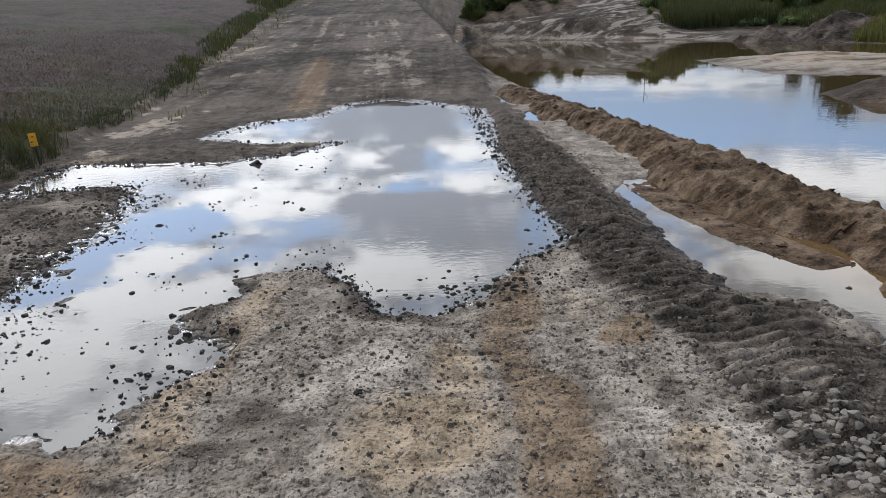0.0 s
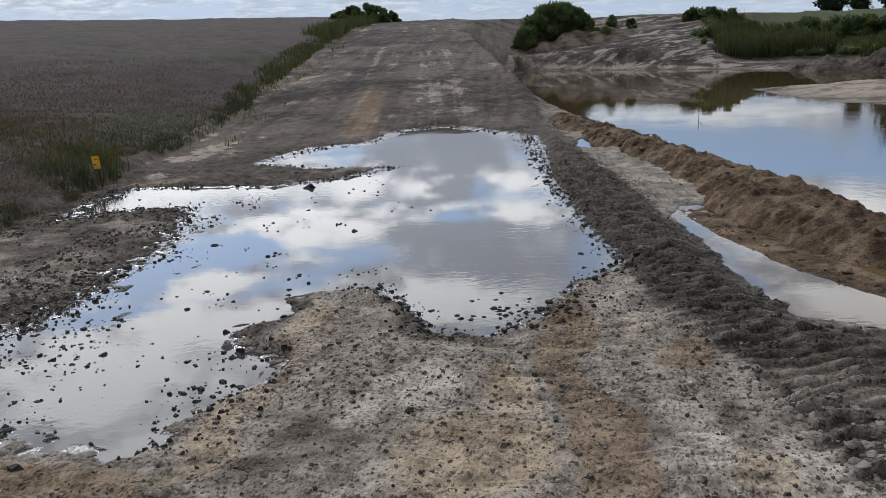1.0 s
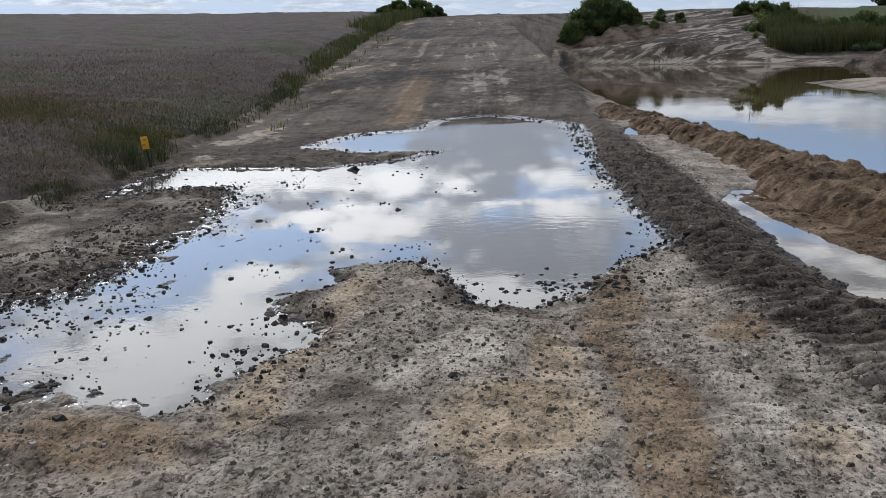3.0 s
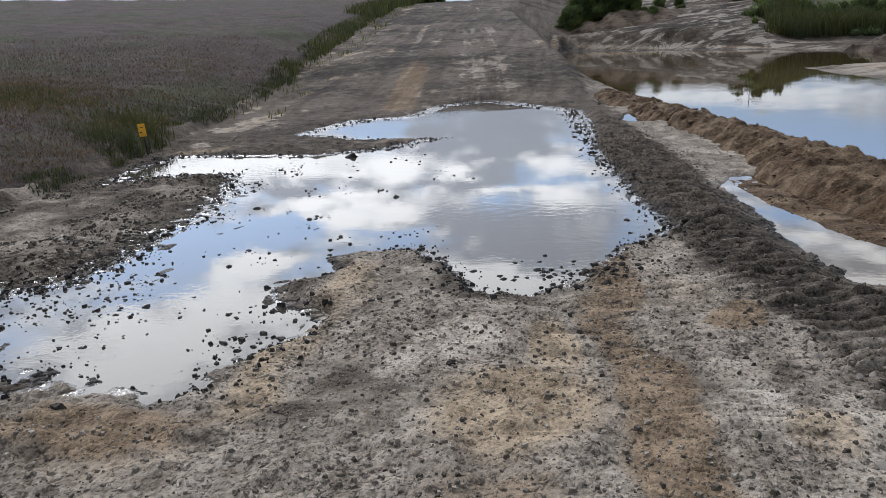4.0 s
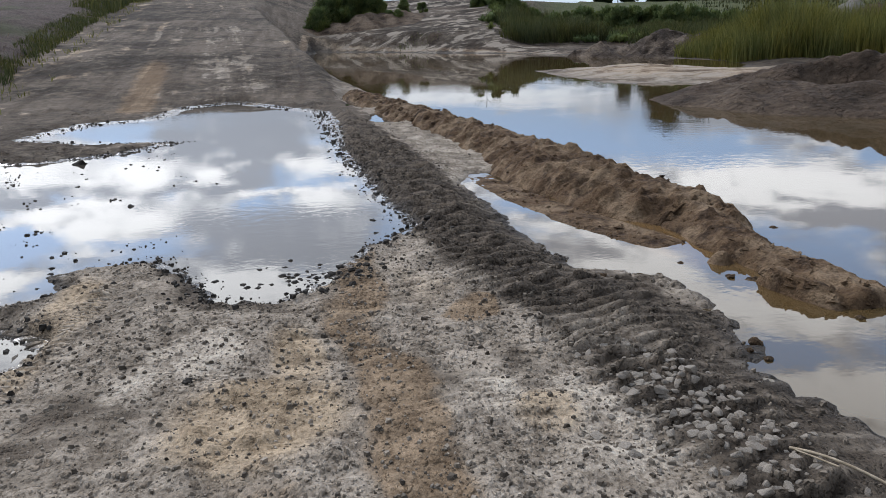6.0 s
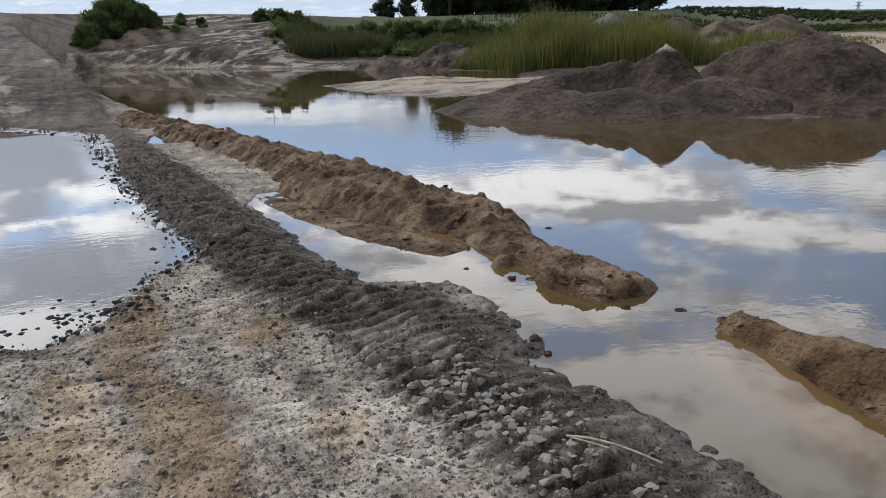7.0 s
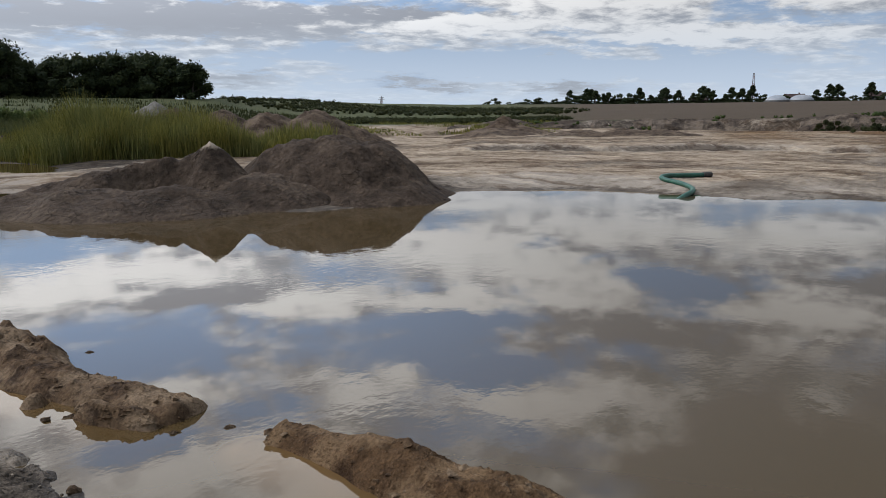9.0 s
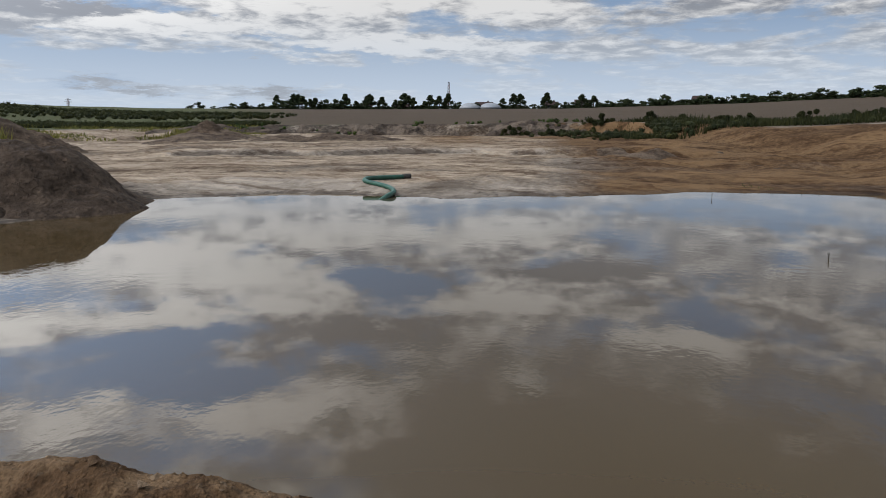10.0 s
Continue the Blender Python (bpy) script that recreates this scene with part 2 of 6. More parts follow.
    c = blend(t, calc(t, "MULTIPLY", ramp(t, marks, 0.515, 0.575, 0.0, 0.8), calc(t, "MULTIPLY", bare, calc(t, "SUBTRACT", 1.0, east))), c, (0.255, 0.215, 0.172))
    lanes = streaks((2.6, 0.16, 1.0), -4.6, 0.3)
    way = calc(t, "MULTIPLY", off, ramp(t, split_co.outputs[0], 1.5, 0.5))
    c = blend(t, calc(t, "MULTIPLY", ramp(t, lanes, 0.52, 0.40, 0.0, 0.6), way), c, blend(t, 1.0, c, (0.58, 0.54, 0.51), "MULTIPLY"))
    c = blend(t, calc(t, "MULTIPLY", ramp(t, calc(t, "MULTIPLY_ADD", far_fine, 0.5, calc(t, "MULTIPLY", lanes, 0.5)), 0.53, 0.60, 0.0, 0.45), way), c, blend(t, 1.0, c, (1.42, 1.40, 1.38), "MULTIPLY"))
    c = blend(t, attr(t, "turf"), c, turf)
    c = blend(t, attr(t, "straw"), c, blend(t, shade, (0.055, 0.041, 0.029), (0.092, 0.069, 0.048)))
    c = blend(t, wet, c, blend(t, 1.0, c, (0.42, 0.41, 0.40), "MULTIPLY"))
    plug(t, c, b.inputs["Base Color"])
    # a film of water on the rims mirrors the sky
    film = ramp(t, calc(t, "ADD", attr(t, "film"), torn), 0.45, 0.80)
    rough = ramp(t, calc(t, "ADD", wet, calc(t, "MULTIPLY_ADD", fine, 0.6, -0.3)), 0.15, 1.0, 0.9, 0.6)
    plug(t, calc(t, "ADD", calc(t, "MULTIPLY", rough, calc(t, "SUBTRACT", 1.0, film)), calc(t, "MULTIPLY", film, 0.16)), b.inputs["Roughness"])
    plug(t, calc(t, "ADD", calc(t, "MULTIPLY_ADD", wet, 0.12, 0.05), calc(t, "MULTIPLY", film, 0.4)), b.inputs["Specular IOR Level"])
    rise = calc(t, "ADD", calc(t, "MULTIPLY", fine, 0.75), calc(t, "ADD", calc(t, "MULTIPLY", mid, 1.3), calc(t, "MULTIPLY", tiny, 0.10)))
    rise = calc(t, "ADD", rise, calc(t, "ADD", calc(t, "MULTIPLY", coarse, 1.0), calc(t, "MULTIPLY", small, 0.42)))
    rise = calc(t, "MULTIPLY", rise, calc(t, "MULTIPLY", close, calc(t, "SUBTRACT", 1.0, calc(t, "MULTIPLY", film, 0.75))))
    far_rise = calc(t, "MULTIPLY", calc(t, "ADD", calc(t, "MULTIPLY", far_fine, 2.2), calc(t, "MULTIPLY", marks, calc(t, "MULTIPLY", bare, 3.0))), calc(t, "MULTIPLY", off, calc(t, "SUBTRACT", 1.0, calc(t, "MULTIPLY", film, 0.9))))
    bumped(t, b, calc(t, "ADD", rise, far_rise), 1.0, 0.021)
    return m


def plain_material(name, a, b_, scale, rough=0.85, bump=0.006, metal=0.0, random=0.0):
    m, t, b, co = material(name)
    n = grain(t, co, scale, 6, 0.62)
    c = blend(t, ramp(t, n, 0.3, 0.7), a, b_)
    if random:
        r = nd(t, "ShaderNodeNewGeometry").outputs["Random Per Island"]
        c = blend(t, 1.0, c, blend(t, r, (1 - random,) * 3, (1 + random,) * 3), "MULTIPLY")
    plug(t, c, b.inputs["Base Color"])
    b.inputs["Roughness"].default_value, b.inputs["Metallic"].default_value = rough, metal
    b.inputs["Specular IOR Level"].default_value = 0.5 if rough < 0.65 else 0.15
    if bump:
        bumped(t, b, n, 0.8, bump)
    return m


def leaf_material(name, a, b_, through_=0.22):
    m, t, b, co = material(name)
    r = nd(t, "ShaderNodeNewGeometry").outputs["Random Per Island"]
    c = blend(t, r, a, b_)
    c = blend(t, ramp(t, grain(t, co, 0.8, 3), 0.35, 0.65), c, blend(t, 1.0, c, (1.25, 1.1, 0.8), "MULTIPLY"))
    plug(t, c, b.inputs["Base Color"])
    b.inputs["Roughness"].default_value = 0.75
    b.inputs["Specular IOR Level"].default_value = 0.08
    glow_, mix_ = nd(t, "ShaderNodeBsdfTranslucent"), nd(t, "ShaderNodeMixShader")
    plug(t, blend(t, 1.0, c, (1.2, 1.25, 0.95), "MULTIPLY"), glow_.inputs["Color"])
    mix_.inputs[0].default_value = through_
    t.links.new(b.outputs[0], mix_.inputs[1]), t.links.new(glow_.outputs[0], mix_.inputs[2])
    t.links.new(mix_.outputs[0], t.nodes["Material Output"].inputs["Surface"])
    return m


def water_material(name, a, b_, ripple, scale):
    m, t, b, co = material(name)
    body = blend(t, grain(t, co, 0.35, 3), a, b_)
    plug(t, blend(t, ramp(t, attr(t, "shoal"), 0.1, 0.9), body, (0.115, 0.066, 0.026)), b.inputs["Base Color"])
    b.inputs["Roughness"].default_value = 0.008
    b.inputs["IOR"].default_value = 1.40
    mp = nd(t, "ShaderNodeMapping")
    mp.inputs["Scale"].default_value = (0.75, 1.0, 1.0)
    t.links.new(co, mp.inputs[0])
    calm = ramp(t, grain(t, co, 0.30, 2), 0.45, 0.62, 0.12, 1.0)
    wave = calc(t, "MULTIPLY", calc(t, "ADD", grain(t, mp.outputs[0], scale, 3, 0.5), calc(t, "MULTIPLY", grain(t, mp.outputs[0], scale * 3.1, 2, 0.5), 0.35)), calm)
    bumped(t, b, wave, ripple, 0.01)
    return m


def clumpy_material(name, a, b_, c_, scale, bump, cracks=0.0, dry=None):
    """Dug earth: darker where the bump is low, paler in broad patches and on beads, crumbly relief."""
    m, t, b, co = material(name)
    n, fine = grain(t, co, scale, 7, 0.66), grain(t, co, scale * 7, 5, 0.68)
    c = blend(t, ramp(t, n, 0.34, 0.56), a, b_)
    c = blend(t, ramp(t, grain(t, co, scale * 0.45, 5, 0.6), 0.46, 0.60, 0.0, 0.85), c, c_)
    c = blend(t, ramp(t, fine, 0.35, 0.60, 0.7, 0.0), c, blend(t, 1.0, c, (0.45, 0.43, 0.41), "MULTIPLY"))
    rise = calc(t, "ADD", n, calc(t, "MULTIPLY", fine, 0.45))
    cell = nd(t, "ShaderNodeTexVoronoi")
    t.links.new(co, cell.inputs["Vector"])
    cell.inputs["Scale"].default_value = scale * 6.5
    bead = calc(t, "MULTIPLY", ramp(t, cell.outputs["Distance"], 0.6, 0.2), ramp(t, cell.outputs["Color"], 0.45, 0.6))
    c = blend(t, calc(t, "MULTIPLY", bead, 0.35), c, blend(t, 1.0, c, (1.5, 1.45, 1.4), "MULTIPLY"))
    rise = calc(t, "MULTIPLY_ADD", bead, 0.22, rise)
    if dry:
        place = nd(t, "ShaderNodeSeparateXYZ")
        t.links.new(co, place.inputs[0])
        c = blend(t, ramp(t, calc(t, "MULTIPLY_ADD", n, 0.5, place.outputs[2]), dry, dry + 0.12, 0.0, 0.8), c, (0.36, 0.29, 0.21))
    if cracks:
        # drying cracks: edges of warped cells, only here and there
        warped = nd(t, "ShaderNodeVectorMath", operation="ADD")
        t.links.new(co, warped.inputs[0]), t.links.new(grain(t, co, 2.2, 4, 0.6, out=1), warped.inputs[1])
        cell = nd(t, "ShaderNodeTexVoronoi", feature="DISTANCE_TO_EDGE")
        t.links.new(warped.outputs[0], cell.inputs["Vector"])
        cell.inputs["Scale"].default_value = 2.1
        gap = calc(t, "MULTIPLY", ramp(t, cell.outputs["Distance"], 0.0, 0.035, cracks, 0.0), ramp(t, grain(t, co, 0.9, 3), 0.44, 0.56))
        c = blend(t, calc(t, "MULTIPLY", gap, 0.3), c, a)
        rise = calc(t, "MULTIPLY_ADD", gap, -0.5, rise)
    plug(t, c, b.inputs["Base Color"])
    b.inputs["Roughness"].default_value = 0.85
    b.inputs["Specular IOR Level"].default_value = 0.08
    bumped(t, b, rise, 1.0, bump)
    return m


def canopy_material():
    m, t, b, co = material("ripe_canopy")
    fine, big = grain(t, co, 14, 6, 0.7), grain(t, co, 0.25, 4, 0.55)
    c = blend(t, ramp(t, fine, 0.3, 0.7), (0.046, 0.035, 0.030), (0.112, 0.086, 0.073))
    c = blend(t, ramp(t, big, 0.50, 0.64, 0.0, 0.75), c, (0.058, 0.066, 0.030))
    c = blend(t, ramp(t, grain(t, co, 1.1, 5, 0.6), 0.40, 0.62, 0.55, 0.0), c, blend(t, 1.0, c, (0.62, 0.58, 0.56), "MULTIPLY"))
    plug(t, c, b.inputs["Base Color"])
    b.inputs["Roughness"].default_value = 0.95
    b.inputs["Specular IOR Level"].default_value = 0.1
    bumped(t, b, fine, 1.0, 0.07)
    return m


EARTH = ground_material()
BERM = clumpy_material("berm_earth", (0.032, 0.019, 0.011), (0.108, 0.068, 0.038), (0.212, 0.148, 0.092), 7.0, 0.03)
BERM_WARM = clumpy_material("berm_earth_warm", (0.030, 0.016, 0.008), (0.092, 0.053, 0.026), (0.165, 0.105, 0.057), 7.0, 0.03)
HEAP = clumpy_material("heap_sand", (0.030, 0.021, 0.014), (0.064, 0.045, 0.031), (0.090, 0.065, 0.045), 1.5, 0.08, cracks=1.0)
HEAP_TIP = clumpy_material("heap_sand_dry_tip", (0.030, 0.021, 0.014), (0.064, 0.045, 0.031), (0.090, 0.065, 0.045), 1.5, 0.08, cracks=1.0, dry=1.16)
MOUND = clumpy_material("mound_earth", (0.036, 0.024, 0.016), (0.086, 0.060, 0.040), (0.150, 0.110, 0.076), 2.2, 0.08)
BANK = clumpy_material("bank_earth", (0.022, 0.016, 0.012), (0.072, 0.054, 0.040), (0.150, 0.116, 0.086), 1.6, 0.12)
PALE = clumpy_material("pale_gravel", (0.09, 0.08, 0.068), (0.15, 0.138, 0.12), (0.19, 0.175, 0.155), 3.0, 0.04)
CLOD = plain_material("dark_clod", (0.014, 0.012, 0.010), (0.055, 0.047, 0.039), 30, 0.85, 0.004)
STONE = plain_material("grey_stone", (0.10, 0.084, 0.067), (0.24, 0.205, 0.165), 25, 0.75, 0.002, random=0.25)
GRIT = plain_material("grit", (0.09, 0.073, 0.055), (0.25, 0.21, 0.165), 18, 0.85, 0.002, random=0.5)
CRUMB = plain_material("mud_crumb", (0.052, 0.041, 0.030), (0.150, 0.122, 0.092), 22, 0.8, 0.002, random=0.5)
PUDDLE = water_material("puddle_water", (0.045, 0.039, 0.031), (0.062, 0.053, 0.041), 0.10, 11.0)
POND = water_material("pond_water", (0.050, 0.033, 0.014), (0.068, 0.045, 0.019), 0.13, 7.0)
CANOPY = canopy_material()
CROP = leaf_material("ripe_crop", (0.062, 0.047, 0.040), (0.150, 0.115, 0.096))
WEED = leaf_material("weed_green", (0.034, 0.043, 0.019), (0.088, 0.094, 0.046))
REED = leaf_material("reed_green", (0.056, 0.064, 0.018), (0.165, 0.158, 0.056))
BANKWEED = leaf_material("bank_weed_olive", (0.014, 0.018, 0.008), (0.038, 0.044, 0.020))
SCRUB = leaf_material("scrub_green", (0.050, 0.074, 0.028), (0.125, 0.152, 0.068))
BUSH = leaf_material("bush_leaves", (0.020, 0.036, 0.012), (0.060, 0.084, 0.028))
WOODS = leaf_material("tree_leaves", (0.012, 0.019, 0.010), (0.034, 0.045, 0.022), 0.15)
BARK = plain_material("bark", (0.03, 0.024, 0.018), (0.08, 0.065, 0.05), 9, 0.9, 0.01)

# ---- shape tools ----
POND_Z = -0.035


def lattice(ix, iy, seed):
    h = (ix.astype(np.int64) * 374761393 + iy.astype(np.int64) * 668265263 + seed * 1442695041) & 0xFFFFFFFF
    h = ((h ^ (h >> 13)) * 1274126177) & 0xFFFFFFFF
    return ((h ^ (h >> 16)) & 0xFFFFFF) / float(0xFFFFFF)


def vnoise(x, y, seed=0):
    """Smooth value noise, -1 to 1."""
    ix, iy = np.floor(x), np.floor(y)
    u, v = x - ix, y - iy
    u, v = u * u * u * (u * (u * 6 - 15) + 10), v * v * v * (v * (v * 6 - 15) + 10)
    a, b = lattice(ix, iy, seed), lattice(ix + 1, iy, seed)
    c, d = lattice(ix, iy + 1, seed), lattice(ix + 1, iy + 1, seed)
    return ((a + (b - a) * u) * (1 - v) + (c + (d - c) * u) * v) * 2 - 1


def fbm(x, y, size, octaves=4, seed=0, gain=0.5):
    x, y = np.asarray(x, float) / size, np.asarray(y, float) / size
    total, amp, s = 0.0, 1.0, 0.0
    for k in range(octaves):
        total, s = total + amp * vnoise(x * 2.03 ** k + 17.3 * k, y * 2.03 ** k - 9.1 * k, seed + k), s + amp
        x, y, amp = 0.8 * x - 0.6 * y, 0.6 * x + 0.8 * y, amp * gain
    return total / s


def smooth(t):
    t = np.clip(t, 0, 1)
    return t * t * (3 - 2 * t)


def outline_distance(x, y, outline):
    """Signed distance to a closed outline: minus inside."""
    p = np.array(outline)
    q = np.roll(p, -1, axis=0)
    best, inside = np.full(x.shape, 1e9), np.zeros(x.shape, bool)
    for (ax, ay), (bx, by) in zip(p, q):
        ex, ey = bx - ax, by - ay
        s = np.clip(((x - ax) * ex + (y - ay) * ey) / (ex * ex + ey * ey), 0, 1)
        best = np.minimum(best, (x - ax - s * ex) ** 2 + (y - ay - s * ey) ** 2)
        cross = (ay > y) != (by > y)
        inside ^= cross & (x < (bx - ax) * (y - ay) / (by - ay + 1e-12) + ax)
    return np.where(inside, -1, 1) * np.sqrt(best)


def line_place(x, y, line):
    """Distance to a polyline, the way along it, and which side (plus: right of its run)."""
    p = np.array(line, float)
    best, along, side, run = np.full(x.shape, 1e9), np.zeros(x.shape), np.zeros(x.shape), 0.0
    for (ax, ay), (bx, by) in zip(p[:-1], p[1:]):
        ex, ey = bx - ax, by - ay
        n = math.hypot(ex, ey)
        s = np.clip(((x - ax) * ex + (y - ay) * ey) / (n * n), 0, 1)
        d = np.hypot(x - ax - s * ex, y - ay - s * ey)
        k = d < best
        best, along = np.where(k, d, best), np.where(k, run + s * n, along)
        side = np.where(k, np.sign((x - ax) * ey - (y - ay) * ex), side)
        run += n
    return best, along, side


PUDDLE_LINE = [
    (-4.38, 7.67), (-4.01, 7.99), (-3.22, 8.06), (-2.93, 7.07), (-2.78, 6.13), (-2.86, 5.56), (-2.79, 4.8), (-2.9, 4.3), (-3.5, 4.0),
    (-3.3, 3.2), (-2.6, 2.98), (-2.1, 2.95), (-1.74, 2.86), (-1.54, 2.74), (-1.47, 2.9), (-1.4, 3.22), (-1.19, 3.49), (-1.17, 3.76),
    (-1.46, 3.98), (-1.59, 4.27), (-1.38, 4.36), (-1.22, 4.49), (-1.34, 4.82), (-0.87, 5.03), (-0.6, 4.6), (-0.39, 4.1), (-0.09, 4.1),
    (0.19, 4.38), (0.44, 4.97), (0.85, 5.46), (0.72, 6.49), (0.57, 8.89), (0.43, 13.49), (-1.02, 15.68), (-1.74, 15.06), (-2.1, 13.19),
    (-2.98, 12.8), (-3.36, 11.29), (-2.48, 10.55), (-1.39, 10.49), (-1.87, 9.73), (-2.73, 9.2), (-4.46, 9.4), (-4.58, 8.47)]
POND_LINE = [
    (2.3, -9), (1.99, 1.62), (1.96, 2.0), (1.98, 2.5), (1.85, 2.85), (2.0, 3.15), (2.1, 3.5), (2.08, 4.1), (1.64, 4.4), (1.52, 5.6),
    (1.53, 7.15), (1.7, 7.6), (2.7, 7.6), (2.6, 10.1), (2.45, 12), (2.0, 16), (1.2, 20.5), (0.85, 30), (0.8, 38), (1.4, 46), (4.2, 44),
    (8.4, 39.9), (10.7, 37.1), (13.8, 31.7), (15.0, 28), (14.9, 26.2), (14.2, 23.6), (12.9, 21.9), (11.4, 23.3), (9.1, 24.2), (7.35, 23.7), (7.4, 20.6), (7.4, 18.9), (7.9, 18.1), (9, 17.3), (9.5, 16.5), (7.6, 13.6), (7.8, 12.4), (7.8, 11.4),
    (9.4, 10.5), (10.4, 9.3), (12.2, 8.9), (14.7, 9.2), (16.5, 7.2), (16.6, 4.5), (16.5, 3.2), (17.7, 2.2), (17.7, 1.4), (18.4, -0.2),
    (19.8, -1.7), (20, -6.1), (19, -14), (6, -14)]
SIDE_POOLS = ((1.25, 15.3, 0.32, 1.3), (1.50, 12.4, 0.30, 0.85))
BAND_LINE = [(0.45, 15), (0.75, 11), (0.95, 8), (1.12, 6), (1.28, 4.6), (1.5, 3.6), (1.62, 2.6), (1.72, 1.4), (1.8, -4)]
ROAD_Y, ROAD_Z = (-60, 14.5, 17.5, 21.3, 28.4, 38.8, 51, 81, 100, 160), (0.03, 0.03, 0.28, 0.72, 1.25, 1.97, 2.8, 4.1, 4.5, 4.3)
SKY_AZ = (-180, -60, -35, -21, -11, -7, -2, 2, 7, 11, 16, 22, 30, 41, 49, 57, 70, 86, 97, 106, 140, 180)
SKY_EL = (1.5, 2.6, 2.6, 2.3, 2.1, 2.1, 1.8, 1.7, 1.55, 1.6, 1.4, 1.1, 1.1, 1.2, 0.95, 0.75, 0.75, 0.9, 1.25, 1.7, 1.6, 1.5)
SKY_D = (90, 90, 90, 90, 85, 85, 80, 60, 58, 58, 60, 75, 80, 90, 180, 320, 380, 380, 330, 260, 90, 90)


ROAD_L = ((-60, -4.4), (4, -4.5), (6, -4.65), (8, -4.75), (10.6, -5.15), (16.9, -5.75), (21.3, -6.05), (28.4, -6.75), (38.8, -7.8), (51, -9.1), (81, -11.1), (200, -21))
ROAD_R = ((-60, 1.2), (12, 0.9), (16.9, 0.6), (21.3, 0.34), (28.4, -0.33), (38.8, -1.2), (51, -2.3), (81, -4.3), (200, -13))


def road_left(y):
    return np.interp(y, [r[0] for r in ROAD_L], [r[1] for r in ROAD_L])


def road_right(y):
    return np.interp(y, [r[0] for r in ROAD_R], [r[1] for r in ROAD_R])


def road_centre(y):
    return (road_left(y) + road_right(y)) / 2


def road_distance(x, y):
    """Distance outside the road's edge (minus: on it)."""
    return np.maximum(road_left(y) - x, x - road_right(y))


def terrain(x, y):
    """Height of the ground and its kinds of soil."""
    x, y = np.asarray(x, float), np.asarray(y, float)
    d, az = np.hypot(x, y), np.degrees(np.arctan2(x, y))
    el, far = np.interp(az, SKY_AZ, SKY_EL), np.interp(az, SKY_AZ, SKY_D)
    top = 1.5 + far * np.tan(np.radians(el))
    left = smooth((x * -1 - 1.5) / 3.0) + (az < -90) + (az > 125)
    left = np.clip(left, 0, 1)
    # fields rise steadily to their crest
    field = 0.10 + (top - 0.1) * np.clip((d - 5) / (far - 5), 0, 1) ** 1.05
    field = np.where(d > far, top - 0.004 * np.minimum(d - far, 400), field)
    out_ = np.maximum(road_left(y) - x, 0)
    field = np.where((y > -5) & (y < 95), np.minimum(field, np.interp(y, ROAD_Y, ROAD_Z) + 0.10 + 0.085 * out_), field)
    # the pit: a flat floor, its edge bank, and land behind
    edge = np.interp(az, (-5, 2, 12, 20, 30, 45, 60, 75, 90, 100, 110), (38, 46, 41, 40, 38, 50, 60, 62, 56, 40, 30))
    rim = np.interp(az, (-5, 2, 12, 20, 30, 45, 60, 68, 90, 100, 110), (1.2, 1.1, 0.9, 0.7, 0.6, 0.7, 0.9, 1.2, 1.5, 1.3, 1.6))
    wide = np.interp(az, (0, 12, 25, 40, 58, 68, 90, 98, 108), (16, 14, 8, 10, 4, 1.6, 1.6, 7, 13))
    turn = np.radians(az) * 40
    even = smooth((18 - az) / 4)
    u = (d + (1 - even) * (1.2 * fbm(x, y, 6, 3, 5) + 0.7 * fbm(turn, d * 0.3, 1.3, 3, 8)) - edge) / wide
    streak = fbm(turn / 6 + 0.35 * fbm(x, y, 5, 2, 70), d / 2.6 + 0.5 * fbm(x, y, 7, 2, 72), 1.0, 5, 71, 0.68)
    floor = 0.10 + 0.09 * fbm(x, y, 9, 4, 7) + 0.004 * np.clip(d - 14, 0, 40) + 0.05 * streak + 0.18 * smooth(3 * fbm(x + 2.4 * y, y * 0.5, 16, 2, 78) - 1.2)
    scarp = d - 33.0 - 1.6 * fbm(turn / 6, turn * 0, 1.0, 3, 123) - 0.5 * fbm(x, y, 1.2, 3, 124)
    floor = floor + 0.24 * smooth(scarp / 0.8) * smooth((az - 56) / 4) * smooth((99 - az) / 5)
    ramp_ = smooth((18 - az) / 4)
    rim, wide = rim * (1 - ramp_) + (top - 0.2) * ramp_, wide
    pit = floor + (rim - floor) * (smooth(u) * (1 - ramp_) + np.clip(u * 0.9 + 0.1, 0, 1) * ramp_)
    pit = pit + ramp_ * smooth(u * 4) * (u < 1.1) * 0.04 * fbm(turn / 3 + d * 0.25, d / 2.0, 1.0, 4, 9, 0.6)
    v = np.clip((d - edge - wide) / np.maximum(far - edge - wide, 5), 0, 1)
    pit = np.where(u > 1, rim + (top - rim) * v, pit)
    pit = np.where(d > far, top - 0.003 * np.minimum(d - far, 400), pit)
    z = left * field + (1 - left) * pit
    z = z + smooth((d - 25) / 10) * 0.10 * fbm(x, y, 14, 4, 3) * (d < 300)
    z = z + (1 - left) * smooth((d - 28) / 6) * (d < 90) * (0.06 * fbm(x, y, 1.5, 5, 4, 0.6) + 0.03 * smooth((18 - az) / 5) * np.abs(fbm(x, y, 0.9, 3, 6, 0.6)))
    z = z + (1 - left) * smooth((az - 84) / 8) * (az < 130) * smooth((d - 20) / 6) * smooth((1.1 - u) / 0.3) * 0.22 * fbm(turn / 5 + d * 0.12, d / 3.5, 1.0, 4, 75, 0.6)
    rill = smooth((az - 83) / 6) * (az < 130) * smooth((d - 18.5) / 3) * smooth((1.0 - u) / 0.3)
